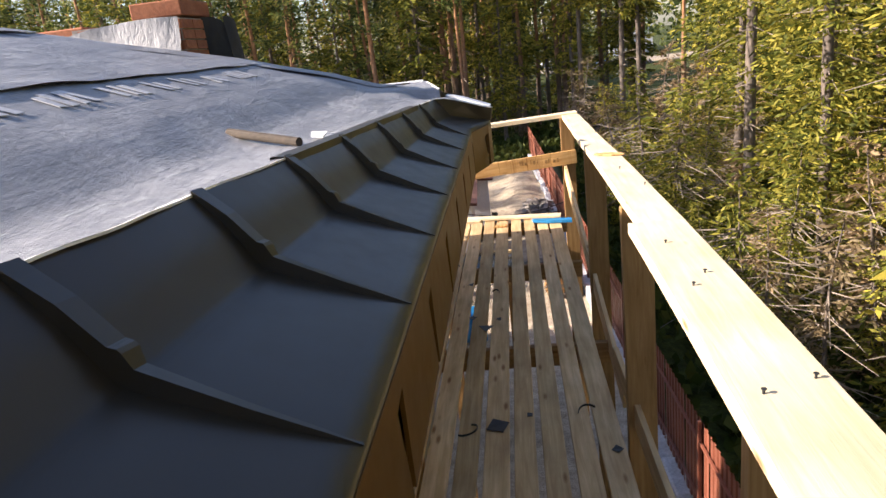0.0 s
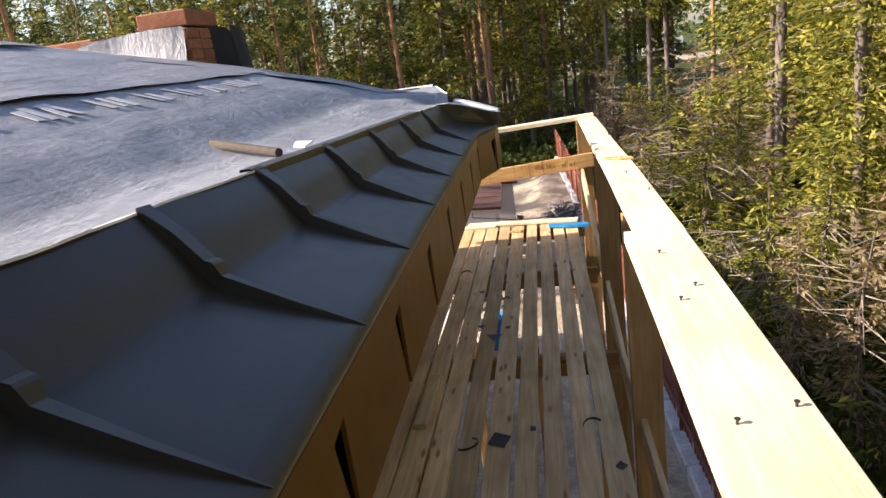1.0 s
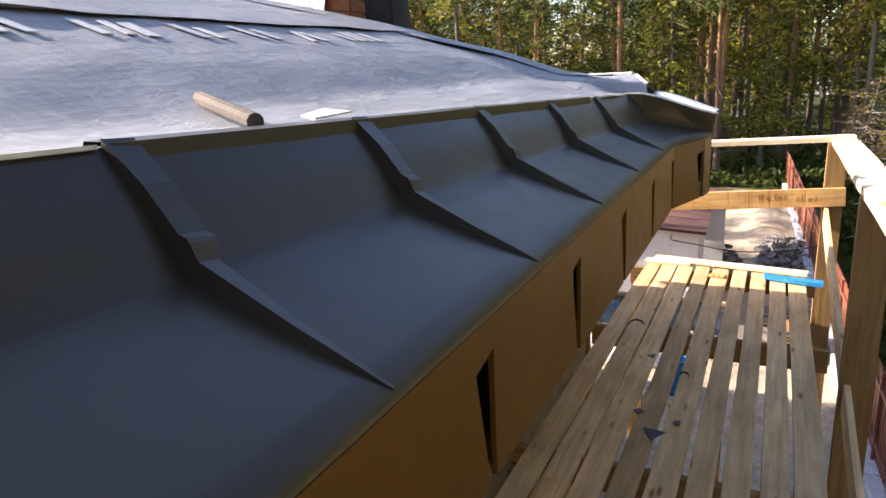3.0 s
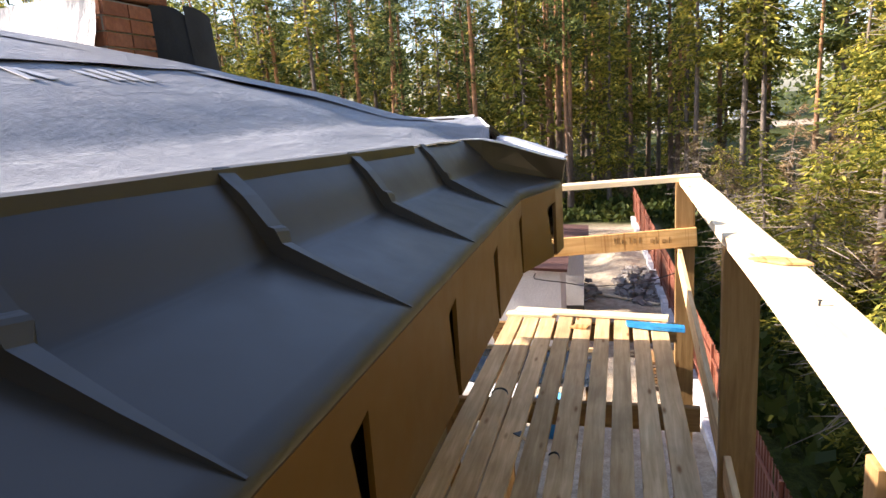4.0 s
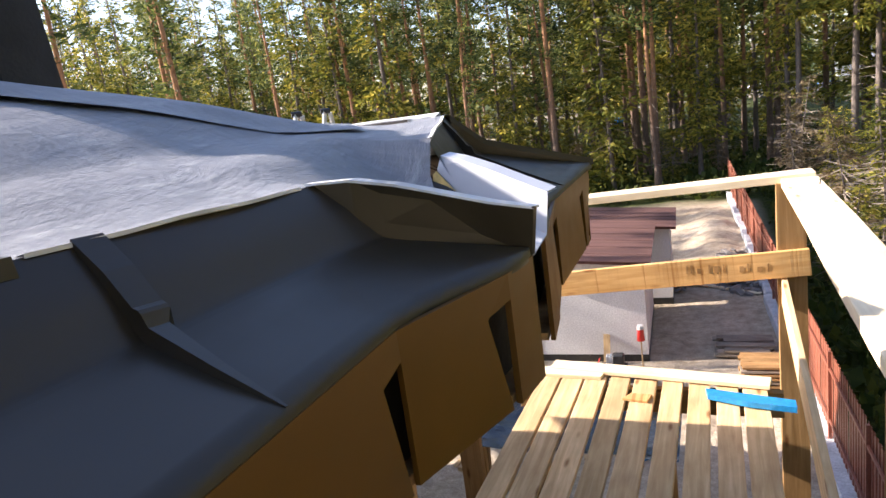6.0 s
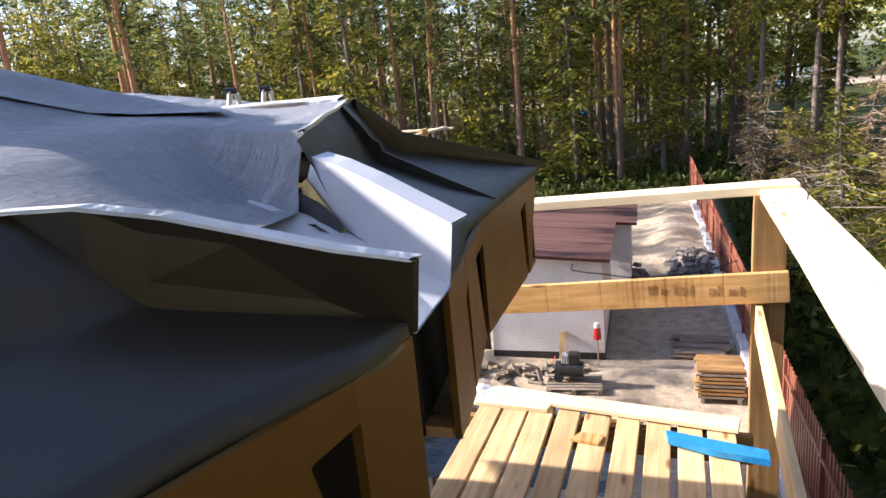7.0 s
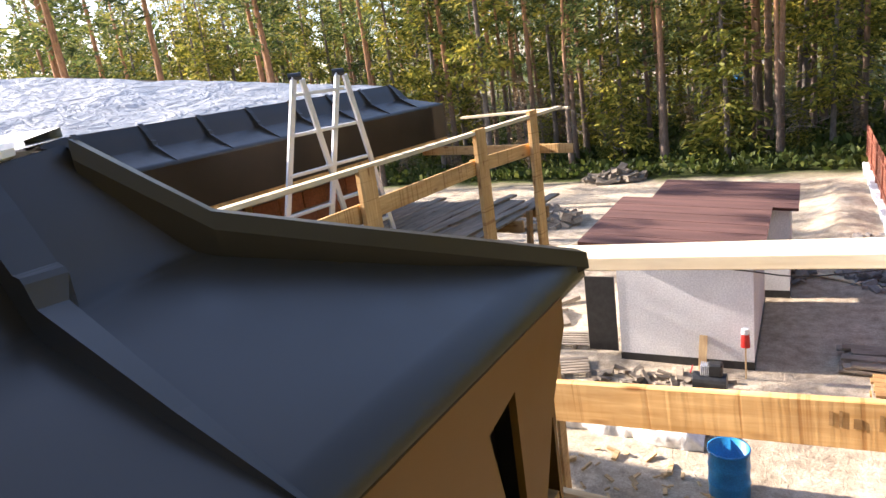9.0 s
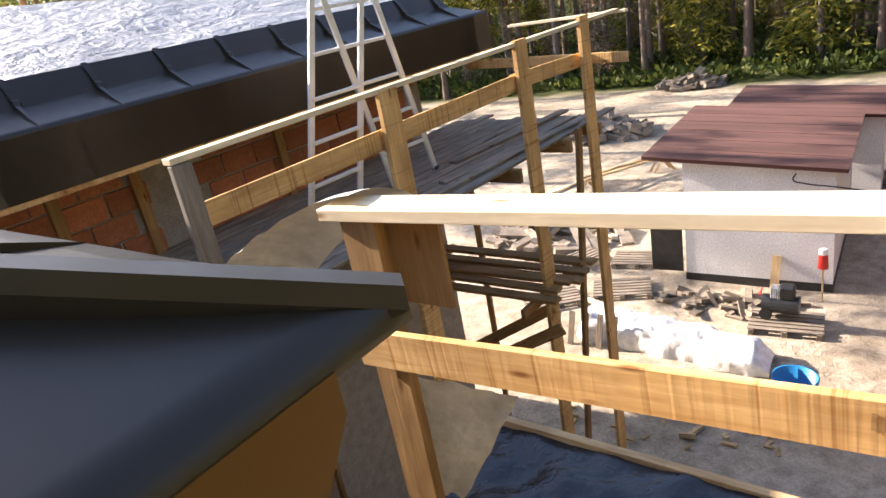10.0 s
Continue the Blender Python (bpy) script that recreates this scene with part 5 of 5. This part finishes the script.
def pine(seed, height, start, clumps=8, limbs=30):
    rnd = random.Random(seed)
    tm, axis = trunk_mesh("trunk", height, height * 0.0085 + 0.02, BARK_PINE, rnd.uniform(-0.8, 0.8), seed, 26)
    verts, faces = [], []
    for i in range(limbs):
        f = i / limbs
        z = height * (start + (1 - start) * f)
        reach = (0.35 + 2.1 * math.sin(math.pi * min(0.18 + 0.85 * f, 1.0))) * rnd.uniform(0.55, 1.15)
        a = rnd.uniform(0, 6.28)
        p = axis(min(z, height))
        d = Vector((math.cos(a), math.sin(a), rnd.uniform(-0.1, 0.35)))
        for k in range(clumps):
            g = (k + 1) / clumps
            c = p + d * reach * g + Vector((rnd.gauss(0, 0.22), rnd.gauss(0, 0.22), rnd.gauss(0, 0.16)))
            spray(verts, faces, c, d, 0.48, 7, rnd, 0.55, 0.10)
    return tm, crown_mesh("crown", verts, faces, NEEDLE_PINE)

def spruce(seed, height, start, limbs, spread, density=1.0, leaf=0.30, material=None, per=6):
    rnd = random.Random(seed)
    tm, axis = trunk_mesh("trunk", height, height * 0.008 + 0.03, BARK_SPRUCE, rnd.uniform(-0.4, 0.4), seed, 60)
    verts, faces = [], []
    for i in range(limbs):
        f = (i + rnd.random()) / limbs
        z = height * (start + (1 - start) * f)
        reach = spread * (1 - f) ** 0.75 * rnd.uniform(0.55, 1.15) + 0.2
        a = rnd.uniform(0, 6.28)
        p = axis(z)
        d = Vector((math.cos(a), math.sin(a), -0.15))
        steps = max(int(reach / (0.24 * leaf / 0.30)), 2)
        for k in range(steps):
            g = (k + 0.6) / steps
            if rnd.random() > 0.86 * density + 0.1:
                continue
            c = p + d * reach * g + Vector((0, 0, -0.35 * reach * g * g * 0.6 + 0.12 * g))
            wide = 0.42 * reach * (1 - 0.75 * g)
            side = Vector((-d.y, d.x, 0))
            for q in range(2 + int(wide / 0.3)):
                cc = c + side * rnd.uniform(-wide, wide) + Vector((0, 0, rnd.gauss(0, 0.06)))
                spray(verts, faces, cc, Vector((d.x, d.y, -0.35)), leaf * 1.15, per, rnd, 0.4, 0.12 * (6 / per) ** 0.5)
    return tm, crown_mesh("crown", verts, faces, material or NEEDLE_SPRUCE)

PINES = [pine(11, 22.0, 0.42), pine(12, 20.0, 0.5), pine(13, 23.5, 0.36, 9, 34), pine(14, 18.0, 0.3)]
SPRUCES = [spruce(21, 17.0, 0.16, 90, 2.3, 0.8, 0.38, None, 3), spruce(22, 20.0, 0.24, 85, 2.1, 0.75, 0.38, None, 3), spruce(23, 14.0, 0.06, 85, 2.2, 0.8, 0.38, None, 3), spruce(24, 21.0, 0.38, 75, 1.9, 0.7, 0.36, None, 4)]
NEAR = [spruce(31, 16.0, 0.05, 110, 2.3, 0.72, 0.19, None, 4), spruce(32, 13.0, 0.04, 100, 2.0, 0.68, 0.18, None, 4), spruce(33, 18.0, 0.22, 85, 2.2, 0.55, 0.19, None, 5)]
SCRUB = [spruce(41, 5.0, 0.05, 60, 1.1, 0.75, 0.18), spruce(42, 3.4, 0.04, 50, 0.9, 0.75, 0.16), spruce(43, 5.5, 0.10, 46, 1.1, 0.55, 0.2, DRY)]
TREES = {"pine": (PINES, "tall pine with an orange upper trunk and high crown", "pine_tree"),
         "spruce": (SPRUCES, "tall spruce with drooping yellow-green branches in the sun", "spruce_tree"),
         "near": (NEAR, "dense young spruce with sunlit yellow-green branches", "spruce_tree"),
         "scrub": (SCRUB, "low forest-edge sapling with thin twigs", "sapling")}

def plant(kind, which, x, y, scale=1.0, turn=0.0, z=0.0):
    meshes, label, name = TREES[kind]
    tm, cm = meshes[which % len(meshes)]
    ob = thing(name, Matrix.Translation((x, y, z - 0.05)) @ pose(0, 0, 0, 0, 0, turn) @ Matrix.Scale(scale, 4), label, "tree", group="forest round the yard")
    for n, me in (("trunk", tm[0]), ("dead_twig", tm[1]), ("crown", cm)):
        c = new(n, me)
        c.parent = ob
        if n == "dead_twig":
            tagged(c, kind="stuff")
    return ob

rnd = random.Random(5)
def floor_z(x, y):
    return -min(max((x - 2.9) * 0.35, 0), 0.9) if y < 50 else 0.0
for x, y in ((-4, 48), (-7, 52), (-9, 46), (-12, 54), (-14, 47.5), (-1, 53), (1, 48), (-17, 50), (-6, 60), (-11, 62), (-1, 64), (-20, 55), (2.5, 57), (-15, 65), (-3, 70), (-24, 61), (-5.5, 44.5), (-10.5, 43.5), (-2.5, 43), (-16, 44), (-8, 42.5), (-13, 42), (-19.5, 46), (-22, 43)):
    plant("pine" if (x * 7 + y) % 3 else "spruce", int(abs(x) + y), x, y, 0.95, x * 37.0)
# named trunks at the edge of the wood
for kind, which, x, y, s in (("near", 2, 7.45, 20.4, 1.15), ("spruce", 3, 8.5, 42.6, 1.05), ("pine", 1, 5.9, 49.7, 1.0), ("pine", 0, 0.5, 50.9, 0.95), ("pine", 2, -2.3, 55.7, 1.0),
                             ("spruce", 1, 8.9, 45.0, 1.0), ("near", 0, 11.2, 22.5, 1.0), ("near", 1, 9.2, 16.2, 0.9), ("near", 0, 13.5, 28.0, 1.1), ("scrub", 0, 10.6, 31.0, 1.0),
                             ("near", 2, 12.0, 17.0, 1.0), ("near", 1, 7.4, 12.6, 0.75), ("near", 0, 14.5, 21.0, 1.05), ("near", 2, 16.5, 26.0, 1.1),
                             ("spruce", 3, 10.5, 47.0, 1.0), ("pine", 1, 11.4, 40.5, 0.9), ("spruce", 3, 13.5, 44.0, 1.05), ("pine", 0, 12.0, 53.0, 0.95), ("pine", 1, 7.2, 56.0, 0.9), ("spruce", 3, 15.2, 50.0, 1.0), ("pine", 1, 4.3, 52.5, 0.85)):
    x -= 0.036 * y
    plant(kind, which, x, y, s, rnd.uniform(0, 360), floor_z(x, y))
# the wood on the right
placed = []
def clear(x, y, gap):
    for px, py in placed:
        if (px - x) ** 2 + (py - y) ** 2 < gap * gap:
            return False
    placed.append((x, y))
    return True
count = 0
while count < 110:
    x, y = rnd.uniform(6, 48), rnd.uniform(8, 64)
    if x < 5.0 + 0.03 * y or (x < 0.28 * y and y > 23) or not clear(x, y, 2.0):
        continue
    far = math.hypot(x, y) > 36
    plant("near" if not far else rnd.choice(("spruce", "spruce", "pine")), rnd.randrange(4), x, y, rnd.uniform(0.85, 1.25), rnd.uniform(0, 360), floor_z(x, y))
    count += 1
# the wood goes on unseen beside and behind the scaffold, to block sky light
count = 0
while count < 75:
    x, y = rnd.uniform(6.0, 34), rnd.uniform(-38, 9)
    if not clear(x, y, 2.0):
        continue
    plant("spruce", rnd.randrange(4), x, y, rnd.uniform(0.9, 1.25), rnd.uniform(0, 360), floor_z(x, y))
    count += 1
# the wood ahead, dense, and behind the wing, with more pines
count = 0
while count < 175:
    x = rnd.uniform(-75, 9)
    y = rnd.uniform(41.5, 98)
    if (x < -14 and rnd.random() < 0.6) or (2.5 < x < 0.085 * y and y > 60 and rnd.random() < 0.75) or not clear(x, y, 2.1):
        continue
    kind = rnd.choice(("pine", "pine", "spruce")) if x < -18 else rnd.choice(("pine", "spruce", "spruce"))
    plant(kind, rnd.randrange(4), x, y, rnd.uniform(0.8, 1.1), rnd.uniform(0, 360))
    count += 1
count = 0
while count < 45:
    x, y = rnd.uniform(-95, -42), rnd.uniform(24, 70)
    if x > -42 - (y - 24) * 0.3 or not clear(x, y, 3.5):
        continue
    plant(rnd.choice(("pine", "pine", "spruce")), rnd.randrange(4), x, y, rnd.uniform(0.75, 0.95), rnd.uniform(0, 360))
    count += 1
for x, y, k, s in ((-23, 17, 1, 0.9), (-25, 21.5, 0, 1.0), (-27.5, 22.6, 2, 0.95), (-25.5, 26, 1, 1.05), (-31, 27, 0, 0.9), (-24, 31, 2, 1.0), (-25.2, 31.8, 1, 1.0), (-29, 36, 0, 0.95), (-24, 39, 1, 0.9), (-21, 43, 2, 0.95), (-36, 32, 3, 1.0), (-38, 24, 3, 1.05), (-40, 18, 3, 0.9)):
    plant("pine", k, x, y, s, rnd.uniform(0, 360))
count = 0
while count < 95:
    if count % 3 == 0:
        x, y = rnd.uniform(-30, 7), rnd.uniform(40.5, 58)
    else:
        x, y = rnd.uniform(3.6, 13), rnd.uniform(9, 44)
    if not clear(x, y, 1.0):
        continue
    plant("scrub", rnd.choice((0, 1, 2, 2)), x, y, rnd.uniform(0.6, 1.2), rnd.uniform(0, 360), floor_z(x, y))
    count += 1

# spruces added mostly hidden behind the wing, to shade the forest edge
count = 0
while count < 14:
    x, y = rnd.uniform(-62, -33), rnd.uniform(38, 50)
    if not clear(x, y, 2.5):
        continue
    plant("spruce", rnd.randrange(4), x, y, rnd.uniform(0.8, 1.0), rnd.uniform(0, 360))
    count += 1

def undergrowth():
    r = random.Random(9)
    verts, faces = [], []
    for _ in range(10000):
        if r.random() < 0.6:
            x, y = r.uniform(-45, 9), 39.0 + r.random() ** 1.6 * 34
        else:
            x, y = r.uniform(2.4, 15), r.uniform(7, 46)
        spray(verts, faces, Vector((x, y, floor_z(x, y) + r.uniform(0.02, 0.3))), Vector((0, 0, 0.8)), r.uniform(0.2, 0.5), 4, r, 0.5, 0.3)
    me = crown_mesh("undergrowth", verts, faces, SHRUB)
    tagged(new("undergrowth", me), "low green moss, bilberry and grass under the trees", "undergrowth", kind="stuff")
undergrowth()
def far_woods():
    r = random.Random(19)
    verts, faces = [], []
    tv = []
    for _ in range(420):
        a = r.uniform(-1.45, 0.75)
        dist = r.uniform(112, 190)
        x, y = dist * math.sin(a), dist * math.cos(a)
        if 2 < x < 26 and y < 152 and abs(x - 0.08 * y) < 9:
            dist += 48
            x, y = dist * math.sin(a), dist * math.cos(a)
        h = r.uniform(15, 23)
        for k in range(46):
            f = r.uniform(0.15, 1)
            w = 2.4 * (1.05 - f)
            spray(verts, faces, Vector((x + r.uniform(-w, w), y + r.uniform(-w, w), h * f)), Vector((0, 0, 0.2)), 1.1, 3, r, 0.5, 0.3)
    me = crown_mesh("far_woods", verts, faces, NEEDLE_PINE)
    tagged(new("far_woods", me), "dark distant woods behind the clearing", "woods", kind="stuff")
far_woods()
